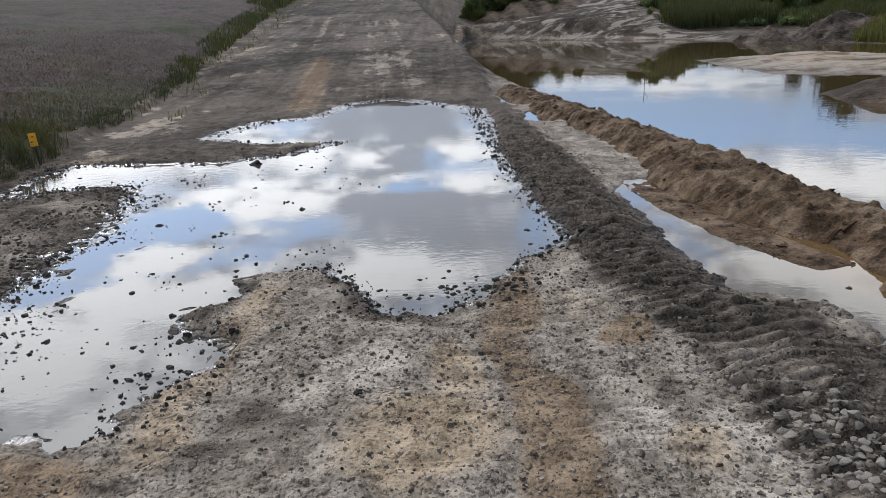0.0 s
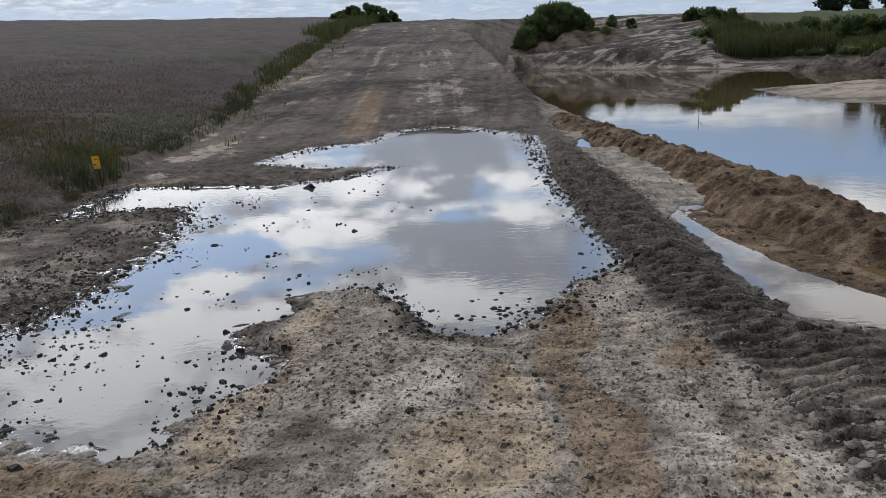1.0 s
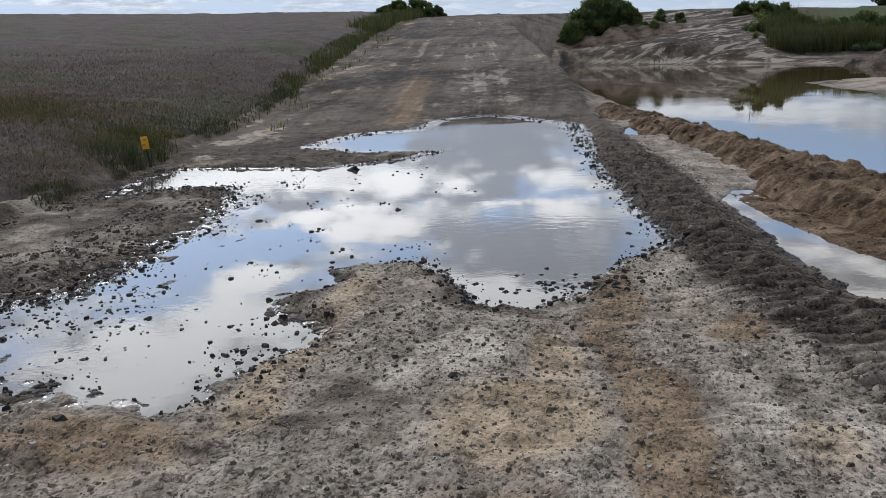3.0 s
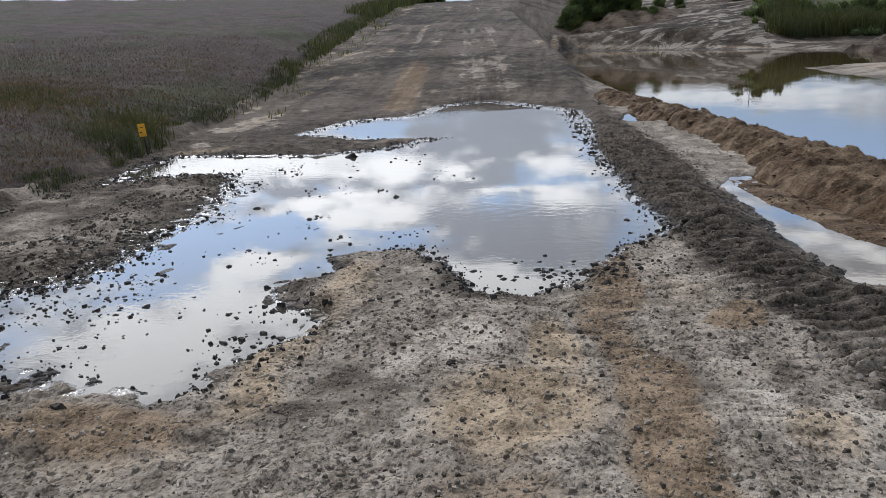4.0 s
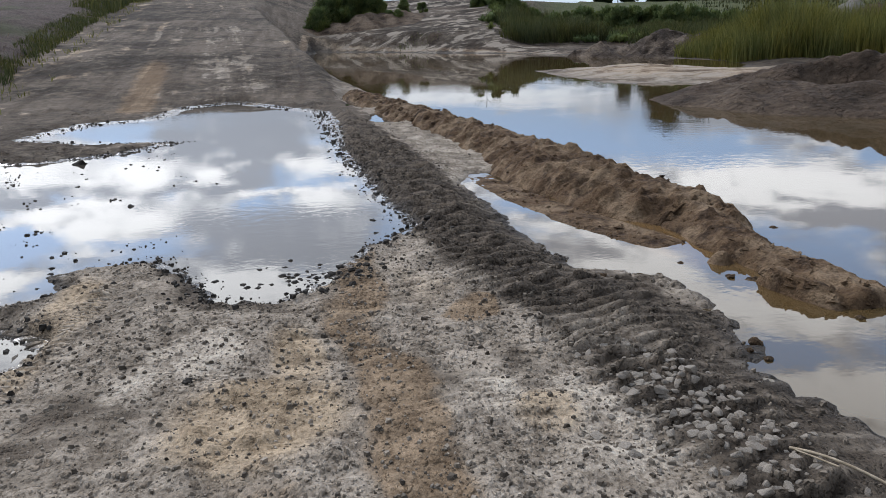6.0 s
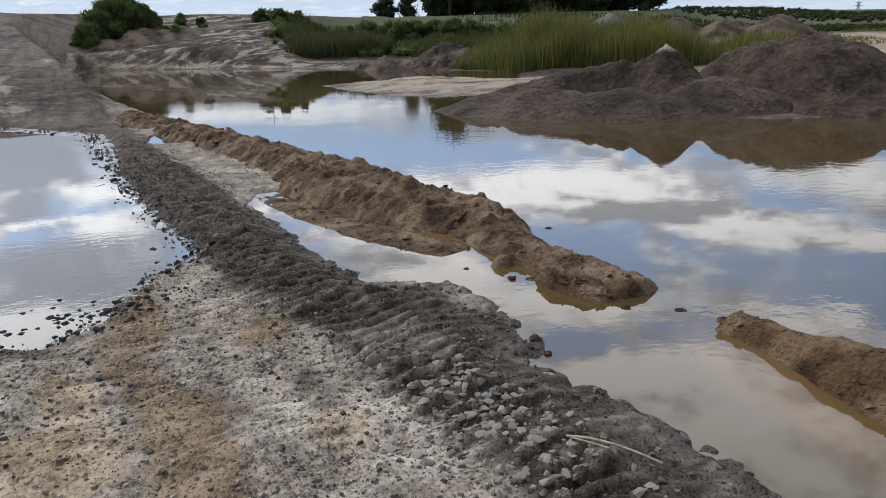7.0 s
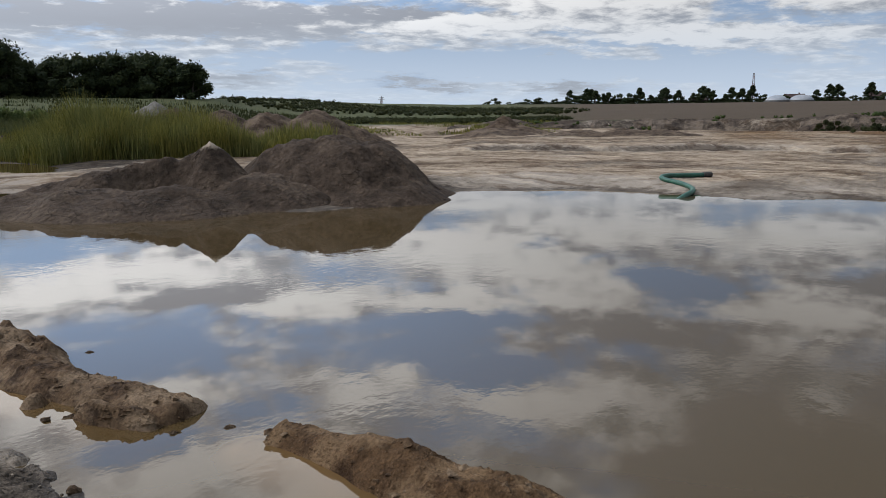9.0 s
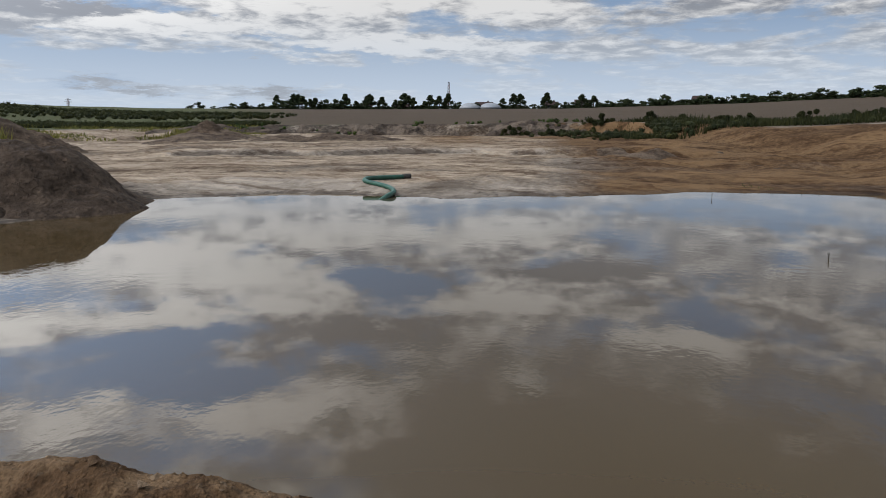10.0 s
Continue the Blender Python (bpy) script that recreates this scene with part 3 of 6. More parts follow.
    z = z + rill * (0.16 * fbm(x + 0.8 * y, y * 0.55, 5.0, 4, 121) - 0.22 * np.exp(-(fbm(x + 0.8 * y, y * 0.55, 5.0, 3, 121) / 0.06) ** 2) + 0.05 * np.abs(fbm(x, y, 0.8, 3, 122)))
    z = np.where((d > 25) & (d < 140) & (az > -3) & (az < 20), np.minimum(z, 1.45 + d * np.tan(np.radians(el - 0.04))), z)
    # road
    rd = road_distance(x, y)
    rz = np.interp(y, ROAD_Y, ROAD_Z)
    bank = np.where(x > road_centre(y), 0.55, 0.16) + 0.03 * np.clip(y - 15, 0, 60)
    on = 1 - smooth((rd + 0.1 * fbm(x, y, 0.9, 3, 31)) / bank)
    z = z * (1 - on) + rz * on
    near = 1 - smooth((d - 10) / 25)
    crumb = np.maximum(fbm(x, y, 0.13, 2, 15, 0.5) - 0.04, 0) * smooth(fbm(x, y, 0.8, 3, 16) * 1.6 + 0.45)
    here = (d < 9) & (y > 0.5)
    bits, ribbed = np.zeros(x.shape), np.zeros(x.shape)
    hx, hy = x[here], y[here]
    rib = 1 - 2.0 * np.abs(fbm(hx / 0.30 + 0.3 * fbm(hx, hy, 0.4, 2, 17), hy / 0.055 + 1.3 * fbm(hx, hy, 0.35, 2, 18), 1.0, 2, 19, 0.5))
    ribbed[here] = rib
    bits[here] = 0.013 * rib * smooth(0.4 + 1.4 * fbm(hx, hy, 0.7, 2, 20)) + 0.016 * np.maximum(fbm(hx, hy, 0.055, 2, 32, 0.5) - 0.08, 0) * smooth(0.35 + 1.6 * fbm(hx, hy, 0.5, 3, 33))
    rough = 0.020 * fbm(x, y, 0.9, 4, 11) + 0.020 * fbm(x, y, 0.20, 2, 12, 0.5) * (0.35 + 0.65 * near) + 0.050 * crumb * near + bits + 0.05 * fbm(x, y, 2.4, 3, 13) * (d > 14) * (1 - 0.75 * on)
    ruts = np.cos((x - road_centre(y)) * 2 * math.pi / 1.75 + 0.5 * fbm(x, y, 4, 2, 14))
    z = z + rough + on * (y > 14) * 0.020 * ruts
    # near land on the road's level, right up to the ditch
    lot = smooth((2.6 - x) / 0.6) * smooth((17 - y) / 2.5) * smooth((x + 4.0) / 0.8)
    z = z * (1 - lot) + lot * (0.035 + rough)
    # churned band of wheel tracks
    bd, along, _ = line_place(x, y, BAND_LINE)
    half = np.interp(along, (0, 5, 9, 12, 15), (0.28, 0.36, 0.40, 0.42, 0.42))
    band = (1 - smooth((bd - half + 0.10 + 0.08 * fbm(x, y, 0.4, 3, 21)) / 0.22)) * (y < 15.5)
    # slabs of mud squeezed up across the wheel's way, each tilted and broken off
    side_ = x - np.interp(y, [p[1] for p in BAND_LINE[::-1]], [p[0] for p in BAND_LINE[::-1]])
    turn_ = along / 0.105 + 0.9 * fbm(x, y, 0.6, 2, 26) + 0.35 * fbm(x, y, 0.16, 2, 27) + 0.8 * side_
    row_ = np.floor(turn_)
    saw = (turn_ - row_) ** 1.4 * smooth((1 - turn_ + row_) / 0.16)
    lay_ = lattice(row_, np.floor(side_ / 0.12 + 0.8 * fbm(x, y, 0.2, 2, 37) + 5.0 * lattice(row_, row_ * 0, 28)), 29)
    layered = 1.5 * saw * (0.15 + 1.15 * lay_) - 0.45 + 0.5 * np.maximum(fbm(x, y, 0.07, 2, 36), 0)
    shoulder = smooth((bd - half + 0.15) / 0.2) * (x > np.interp(y, [p[1] for p in BAND_LINE[::-1]], [p[0] for p in BAND_LINE[::-1]])) * (y < 7) * (y > -2) * smooth((0.9 - bd) / 0.3)
    z = z + band * (0.016 + 0.034 * layered + 0.020 * fbm(x, y, 0.22, 2, 23, 0.5)) + shoulder * (0.026 * layered + 0.030 * fbm(x, y, 0.18, 2, 24, 0.5))
    # puddle
    pd = outline_distance(x, y, PUDDLE_LINE)
    loose = smooth((-0.6 - x) / 1.2) * smooth((9.0 - y) / 2.0)
    ragged = smooth((-1.7 - x) / 0.6) * loose
    pn = pd + (0.04 + 0.05 * ragged) * fbm(x, y, 0.55, 4, 41) + (0.03 + 0.06 * ragged) * fbm(x, y, 0.14, 2, 43, 0.5)
    dip = smooth((0.10 - pn) / 0.30)
    bowl = -0.05 - 0.05 * smooth(-pd / 0.8) + ragged * (0.022 + 0.22 * np.maximum(fbm(x, y, 0.30, 3, 45, 0.55) - 0.30, 0))
    bowl = np.minimum(bowl, -0.004 + 0.010 * fbm(x, y, 0.12, 2, 46))
    z = z * (1 - dip) + (bowl + 0.25 * rough) * dip
    # shallow rims, where water and mud lie in countless small patches
    wide_ = 0.07 + 0.21 * ragged + 0.22 * smooth((y - 9) / 3)
    rim_ = smooth((wide_ - np.abs(pd - 0.25 * wide_)) / (0.5 * wide_)) * (1 - smooth((pd - 0.8) / 0.3))
    soggy = smooth(1.7 - 1.3 * np.hypot((x + 3.55) / 0.75, (y - 5.25) / 0.42)) * 0.9
    soggy = np.maximum(soggy, smooth(1.5 - 1.2 * np.hypot((x + 2.5) / 0.7, (y - 3.25) / 0.3)) * 0.8)
    rim_ = np.maximum(rim_, soggy)
    lap = np.clip(pd / np.maximum(wide_, 0.05), -1, 1) * 0.012 + 0.002 + (1 - 0.65 * smooth((y - 8) / 4)) * 0.026 * fbm(x, y, 0.085, 3, 49, 0.62) + 0.010 * np.maximum(fbm(x, y, 0.06, 2, 50), 0)
    z = z * (1 - rim_) + lap * rim_
    # a narrow tyre's print
    td, ta, _ = line_place(x, y, [(-1.12, 3.0), (-1.06, 3.4), (-1.02, 3.8), (-0.98, 4.25), (-0.97, 4.6)])
    print_ = smooth((0.062 - td) / 0.02) * smooth((0.25 + fbm(x, y, 0.3, 2, 47)) / 0.2)
    z = z + print_ * (-0.008 + 0.006 * np.sin(ta * 2 * math.pi / 0.058 + td * 25))
    # small pools in the trough beside the track
    for cx_, cy_, rx2, ry2 in SIDE_POOLS:
        e2 = np.hypot((x - cx_ - 0.02 * (y - cy_)) / rx2, (y - cy_) / ry2) + 0.35 * fbm(x, y, 0.5, 3, 48)
        z = z - smooth((1.35 - e2) / 0.7) * (z + 0.045)
    # pond and ditch
    q = outline_distance(x, y, POND_LINE)
    qn = q + (0.03 + 0.02 * np.clip(d - 5, 0, 15)) * fbm(x, y, 0.3 + 0.05 * np.clip(d, 0, 20), 4, 51)
    reach = np.interp(x, (1.2, 2.6, 6), (0.30, 1.2, 2.2))
    shore = smooth((reach - qn) / reach)
    z = z * (1 - shore) + shore * (POND_Z + np.where(qn > 0, (0.07 - 0.045 * (d > 12)) * np.minimum(qn, 1.0) + 0.012, np.maximum(0.22 * qn, -0.5)) + smooth((qn + 0.25) / 0.25) * (0.6 * rough + 0.018 * smooth((9 - d) / 4) * (np.abs(fbm(x, y, 0.14, 2, 52, 0.5)) * 2 - 0.35)))
    # kinds of soil
    mud = band * (0.58 + 0.45 * smooth((y - 3.5) / 3)) + 0.30 * shoulder + 0.55 * smooth((0.22 - np.abs(pn)) / 0.22) * (0.35 + 0.9 * ragged) + 0.40 * smooth((0.6 - np.abs(rd)) / 0.6) * (y > 7)
    mud = mud + 0.42 * smooth((-2.0 - x) / 0.8) * near * (rd < 0.6) + 0.25 * fbm(x, y, 1.6, 3, 61) * on
    lane = x - road_centre(y)
    wheel = fbm(lane / 0.30 + 0.25 * fbm(x, y, 3, 2, 81), y / 9.0, 1.0, 4, 82, 0.65)
    up_road = on * smooth((y - 9) / 5)
    part_ = (x - road_left(y)) / (road_right(y) - road_left(y)) + 0.02 * fbm(x, y, 3.0, 3, 34)
    tracks = np.exp(-((part_ - 0.31) / 0.045) ** 2) * 0.8 + np.exp(-((part_ - 0.56) / 0.022) ** 2) * 0.55 * (y > 17) + np.exp(-((part_ - 0.93) / 0.06) ** 2) * 0.9 + np.exp(-((part_ - 0.43) / 0.04) ** 2) * 0.7 * (y < 21)
    mud = mud + up_road * (0.5 * wheel + 0.25 * fbm(x, y, 1.2, 4, 83) + 1.15 * tracks * (0.7 + 0.7 * fbm(x, y, 1.5, 3, 35))) + up_road * (0.32 + 0.25 * smooth((np.abs(lane) - 2.0) / 0.9))
    mud = mud + 0.32 * smooth((y - 6) / 5) * on + 0.3 * on * smooth((y - 5) / 3) * smooth((-2.6 - x) / 1.0) * (y < 16)
    afar = smooth((d - 12) / 3)
    mud = mud + afar * smooth((0.9 - q) / 0.6) * (q > 0) * 0.4 * (1 + streak)
    murk = smooth((d - 24.5) / 2.5) * smooth((az - 17) / 4) * smooth((38 - az) / 4)
    slope = smooth((d - 30) / 6) * smooth((23 - az) / 4)
    mud = mud + 0.8 * murk + slope * (1.05 + 0.9 * streak) + 0.35 * afar * np.clip(streak - 0.1, 0, 1) * (az > 34)
    mud = mud + smooth((az - 56) / 6) * smooth((96 - az) / 6) * smooth((u + 0.3) / 0.3) * smooth((1.3 - u) / 0.2) * (0.65 + 0.6 * fbm(turn, d * 2, 0.9, 3, 79))
    sand = (1 - left) * (1 - on) * smooth((x - 2.0) / 0.6) * smooth((u * -1 + 1.1) / 0.4) * (0.78 + 0.6 * streak + 0.3 * fbm(x, y, 3.0, 4, 63))
    face = smooth((az - 56) / 6) * smooth((100 - az) / 6) * smooth((u + 0.4) / 0.4) * smooth((1.3 - u) / 0.2)
    sand = sand * (1 - 0.9 * face) * (1 - 0.45 * afar * smooth(streak * 2.2 - 0.1))
    sand = sand * (1 - 0.85 * slope) * (1 - 0.92 * murk) * (1 - 0.45 * afar * smooth((1.4 - q) / 0.8))
    strand = smooth((d - 34) / 4) * smooth((22 - az) / 4) * smooth((0.9 - q) / 0.4) * smooth((q - 0.1) / 0.25)
    sand, mud = sand + 0.6 * strand, mud * (1 - 0.6 * strand)
    trough = smooth((x - 1.3) / 0.2) * smooth((3.2 - x) / 0.3) * smooth((y - 6.5) / 0.6) * smooth((18 - y) / 2)
    sand = sand * (1 - trough) + trough * (0.42 + 0.5 * fbm(x, y, 0.8, 4, 69))
    mud = mud + trough * 0.4 * fbm(x, y, 0.6, 4, 73)
    sand = sand + 0.30 * on * smooth(fbm(x, y, 1.1, 4, 65) * 2.2) * (np.abs(x - road_centre(y)) < 2.6)
    warp_x, warp_y = x + 0.12 * fbm(x, y, 0.5, 3, 101), y + 0.15 * fbm(x, y, 0.5, 3, 103)
    def blot(cx_, cy_, rx_, ry_):
        return smooth(1.6 - 1.2 * np.hypot((warp_x - cx_) / rx_, (warp_y - cy_) / ry_))

    def lane_of(line, half):
        way = np.interp(warp_y, [p[1] for p in line], [p[0] for p in line])
        return smooth(1.35 - np.abs(warp_x - way) / half) * smooth((line[-1][1] - warp_y) / 0.35) * smooth((warp_y - line[0][1]) / 0.35)

    tan = np.maximum(0.95 * blot(-0.14, 2.68, 0.36, 0.42), 0.8 * blot(0.0, 3.25, 0.14, 0.5)) + 0.7 * blot(0.85, 2.65, 0.15, 0.16) + 0.35 * blot(0.62, 4.1, 0.2, 0.5)
    tan = tan + 0.7 * lane_of(((-1.25, 2.4), (-1.17, 3.3), (-1.1, 4.0), (-1.05, 4.8)), 0.17) + 0.5 * blot(-1.6, 2.4, 0.4, 0.2)
    brown = np.maximum(lane_of(((0.36, 1.6), (0.36, 2.3), (0.34, 2.8), (0.32, 3.3), (0.28, 3.9), (0.38, 5.0)), 0.16) * (0.75 + 0.5 * fbm(x, y, 0.5, 3, 110)), blot(0.84, 3.66, 0.13, 0.2)) + 0.8 * blot(-1.75, 2.55, 0.5, 0.2)
    brown = np.maximum(brown, 0.55 * lane_of(((-0.15, 1.6), (-0.2, 2.1), (-0.3, 2.45)), 0.3))
    pale = blot(-0.42, 3.45, 0.24, 0.36) + blot(1.0, 2.55, 0.22, 0.45) + 0.9 * blot(0.68, 2.6, 0.14, 0.5) + 0.6 * blot(0.72, 4.4, 0.2, 0.4) + 0.6 * blot(-0.62, 2.9, 0.14, 0.4)
    dark = np.exp(-((x + 0.66 - 0.22 * np.sin((y - 3.3) * 2.4)) / 0.11) ** 2) * smooth((5.1 - y) / 0.4) * smooth((y - 3.1) / 0.3) + 0.8 * blot(-0.28, 4.05, 0.3, 0.12) + blot(-1.25, 2.72, 0.3, 0.14) + 0.7 * blot(0.95, 3.2, 0.2, 0.35) + 0.6 * blot(-0.78, 2.7, 0.3, 0.4)
    patch = fbm(x, y, 0.42, 4, 86, 0.62) * near * (1 - np.clip(tan, 0, 0.7))
    mud, sand = mud + 0.75 * patch, sand + 0.35 * np.clip(-patch + 0.3 * fbm(x, y, 0.9, 3, 87), 0, 1) * on
    lively = np.clip(0.75 + 0.9 * fbm(x, y, 0.35, 4, 68, 0.6), 0, 1.4) * (y < 9)
    mud = mud + 0.62 * dark * lively - 0.25 * pale * lively - 0.4 * tan
    sand = sand + 0.75 * pale * lively
    orange = smooth((az - 70) / 8) * (az < 130) * smooth((d - 30) / 12) * smooth((1.2 - u) / 0.2) * (0.5 + 0.5 * fbm(x, y, 4, 3, 66)) + smooth((az - 82) / 10) * (az < 130) * smooth((d - 15) / 4) * smooth((1.2 - u) / 0.2) * (0.85 + 0.5 * streak)
    near_heaps = smooth((3.6 - np.hypot(x - 10.4, y - 12.2)) / 1.2) + smooth((3.4 - np.hypot(x - 13.2, y - 11.2)) / 1.2) + smooth((2.2 - np.hypot(x - 8.0, y - 12.8)) / 1.0)
    mud, sand = mud + 0.7 * np.clip(near_heaps, 0, 1), sand * (1 - 0.8 * np.clip(near_heaps, 0, 1))
    clods_ = smooth((0.24 - part_) / 0.08) * smooth((y - 9) / 4) * (rd < 0.8)
    sand, mud = sand + 0.45 * clods_ * smooth(fbm(x, y, 0.6, 4, 126, 0.65) * 3.5 - 0.3), mud + 0.5 * clods_ * smooth(-fbm(x, y, 0.6, 4, 126, 0.65) * 3)
    sand = sand + up_road * 0.7 * np.clip(-wheel + 0.6 * fbm(x, y, 0.9, 4, 84) - 0.05, 0, 1)
    orange = orange + up_road * 0.14 * smooth(fbm(lane / 1.2, y / 4, 1.0, 3, 85) * 2.5) * smooth((40 - y) / 15)
    orange = orange + 0.5 * smooth(fbm(x, y, 1.4, 3, 67) * 3 - 1.2) * on * (y < 14) + tan * (0.6 + 0.4 * lively)
    # rills washed into the orange shore
    east_ = smooth((az - 83) / 6) * (az < 130) * smooth((d - 18.5) / 3) * smooth((1.0 - u) / 0.3)
    gully_ = np.exp(-(fbm(x + 0.8 * y, y * 0.55, 5.0, 3, 121) / 0.05) ** 2) * east_
    sand, mud = sand * (1 - 0.75 * east_), mud + 0.75 * gully_
    cut = np.exp(-((scarp - 0.2) / 0.45) ** 2) * smooth((az - 56) / 4) * smooth((99 - az) / 5) * smooth(0.55 + 1.3 * fbm(x, y, 3, 3, 125))
    sand, mud = sand * (1 - 0.8 * cut), mud + 0.8 * cut
    sand = sand * (1 - 0.55 * afar * (az > 34) * smooth((3.2 - q) / 2.0))
    under = smooth((0.03 - pn) / 0.12)
    mud, sand, orange = mud + under, sand * (1 - under), orange * (1 - under)
    straw = np.clip((1 - left) * smooth((u - 1.15) / 0.2) * smooth((az - 60) / 8), 0, 1)
    turf = np.clip(left * (rd > 1.0) + (1 - left) * smooth((u - 0.95) / 0.1) * (d > 12) * smooth((az - 16) / 3) * smooth((72 + 3 * fbm(x, y, 9, 3, 62) - az) / 5), 0, 1)
    wet = smooth((0.16 - pn) / 0.22) * (0.6 + 0.3 * ragged) + smooth((0.14 + 0.4 * (d > 12) - qn) / (0.2 + 0.4 * (d > 12))) * (0.9 - 0.2 * (d > 12)) + 0.22 * band
    film = np.maximum(rim_, smooth((0.10 - pn) / 0.15) * 0.6) * smooth((0.022 - z) / 0.02) * (y < 17) * (x < 1.2) * (x > -5.2) * (0.85 + 0.75 * smooth((y - 5) / 5))
    # shading tone painted by slab and rib height: high is pale, low is dark
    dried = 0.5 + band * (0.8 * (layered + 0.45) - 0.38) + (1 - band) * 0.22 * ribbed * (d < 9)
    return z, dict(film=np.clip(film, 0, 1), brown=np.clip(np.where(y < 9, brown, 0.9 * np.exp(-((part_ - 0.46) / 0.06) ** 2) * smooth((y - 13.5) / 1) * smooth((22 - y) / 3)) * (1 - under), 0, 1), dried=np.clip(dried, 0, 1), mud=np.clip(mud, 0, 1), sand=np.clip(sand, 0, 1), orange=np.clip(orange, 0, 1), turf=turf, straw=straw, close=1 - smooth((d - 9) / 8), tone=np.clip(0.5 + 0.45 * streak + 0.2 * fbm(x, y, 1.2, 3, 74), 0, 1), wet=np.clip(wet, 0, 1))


def mesh_of(name, verts, faces, material_, attrs=None, flat_shade=False):
    """A mesh from arrays: verts n x 3, faces m x 3 or m x 4."""
    me = bpy.data.meshes.new(name)
    k = faces.shape[1]
    me.vertices.add(len(verts)), me.loops.add(faces.size), me.polygons.add(len(faces))
    me.vertices.foreach_set("co", np.ascontiguousarray(verts, dtype=np.float32).ravel())
    me.loops.foreach_set("vertex_index", np.ascontiguousarray(faces, dtype=np.int32).ravel())
    me.polygons.foreach_set("loop_start", np.arange(0, faces.size, k, dtype=np.int32))
    me.polygons.foreach_set("use_smooth", np.full(len(faces), not flat_shade))
    for key, value in (attrs or {}).items():
        me.attributes.new(key, "FLOAT", "POINT").data.foreach_set("value", np.asarray(value, dtype=np.float32).ravel())
    me.materials.append(material_)
    me.update(calc_edges=True)
    me.validate()
    return me


def kept(verts, faces, mask, attrs=None):
    """The faces of a mask, with only their own vertices."""
    f = faces[mask]
    used, f2 = np.unique(f, return_inverse=True)
    return verts[used], f2.reshape(f.shape), {k: v[used] for k, v in (attrs or {}).items()}


def grid_faces(nx, ny):
    i = np.arange(nx * ny).reshape(ny, nx)
    return np.stack([i[:-1, :-1], i[:-1, 1:], i[1:, 1:], i[1:, :-1]], -1).reshape(-1, 4)


def stepped(stops):
    """Coordinates with a changing step: (start, step) rows, the last row ends it."""
    out = []
    for (a, s0), (b, s1) in zip(stops[:-1], stops[1:]):
        n = max(2, int(round((b - a) / ((s0 + s1) / 2))))
        u = np.linspace(0, 1, n + 1)[:-1]
        out.append(a + (b - a) * (u * s0 + u * u * (s1 - s0) / 2) / ((s0 + s1) / 2))
    return np.concatenate(out + [np.array([stops[-1][0]])])


# ---- ground, road and water ----
xs = stepped([(-700, 60), (-80, 5), (-12, 0.22), (-7, 0.07), (-4.4, 0.032), (-2.2, 0.016), (2.1, 0.016), (3.4, 0.05), (5, 0.12), (22, 0.22), (48, 0.5), (66, 0.6), (120, 5), (700, 60)])
ys = stepped([(-300, 40), (-20, 1.5), (0, 0.15), (1.4, 0.014), (4.6, 0.016), (6, 0.026), (11, 0.05), (24, 0.13), (50, 0.35), (66, 0.6), (120, 5), (700, 60)])
gx, gy = np.meshgrid(xs, ys)
gz, soil = terrain(gx.ravel(), gy.ravel())
gv = np.stack([gx.ravel(), gy.ravel(), gz], 1)
gf = grid_faces(len(xs), len(ys))
mid = gv[gf].mean(1)
on_road = (road_distance(mid[:, 0], mid[:, 1]) < 0.15) & (mid[:, 1] > -40) & (mid[:, 1] < 130)
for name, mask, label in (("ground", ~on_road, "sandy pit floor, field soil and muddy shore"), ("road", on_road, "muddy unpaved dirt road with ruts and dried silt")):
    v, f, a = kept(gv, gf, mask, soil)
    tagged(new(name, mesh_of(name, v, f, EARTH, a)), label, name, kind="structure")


for cx_, cy_, rx2, ry2 in SIDE_POOLS:
    ring = [(cx_ + 1.25 * rx2 * math.cos(k * math.pi / 12), cy_ + 1.25 * ry2 * math.sin(k * math.pi / 12), 0.0) for k in range(24)]
    bm = bmesh.new()
    bm.faces.new([bm.verts.new(p) for p in ring])
    me = bpy.data.meshes.new("puddle_water")
    bm.to_mesh(me)
    bm.free()
    me.materials.append(PUDDLE)
    tagged(new("puddle_water", me), "small shallow puddle in the muddy trough", "water", kind="structure")
SHOALS = [[(2.2, 9), (2.3, 6.5), (2.35, 5.4), (2.55, 4.6), (2.65, 3.6)], [(2.85, 2.7), (2.7, 2.0), (2.62, 1.4), (2.6, 0.2)]]


def water_sheet(name, level, x0, x1, y0, y1, step, line, reach, material_, label, side_x=-99.0):
    ax, ay = np.arange(x0, x1 + step, step), np.arange(y0, y1 + step, step)
    wx, wy = np.meshgrid(ax, ay)
    f = grid_faces(len(ax), len(ay))
    v = np.stack([wx.ravel(), wy.ravel(), np.full(wx.size, level)], 1)
    near = outline_distance(wx.ravel(), wy.ravel(), line) < np.where(wx.ravel() < side_x, 1.1, reach)
    shoal = np.zeros(wx.size)
    for ridge in SHOALS:
        far_, _, side = line_place(wx.ravel(), wy.ravel(), ridge)
        shoal = np.maximum(shoal, smooth((0.42 - far_) / 0.24) * (0.6 + 0.5 * fbm(wx.ravel(), wy.ravel(), 0.5, 3, 88)))
    v, f, a = kept(v, f, near[f].any(1), dict(shoal=shoal))
    return tagged(new(name, mesh_of(name, v, f, material_, a)), label, "water", kind="structure")


water_sheet("puddle_water", 0.0, -5.2, 1.4, 2.2, 16.5, 0.1, PUDDLE_LINE, 0.45, PUDDLE, "shallow rain puddle reflecting the cloudy sky", -2.0)
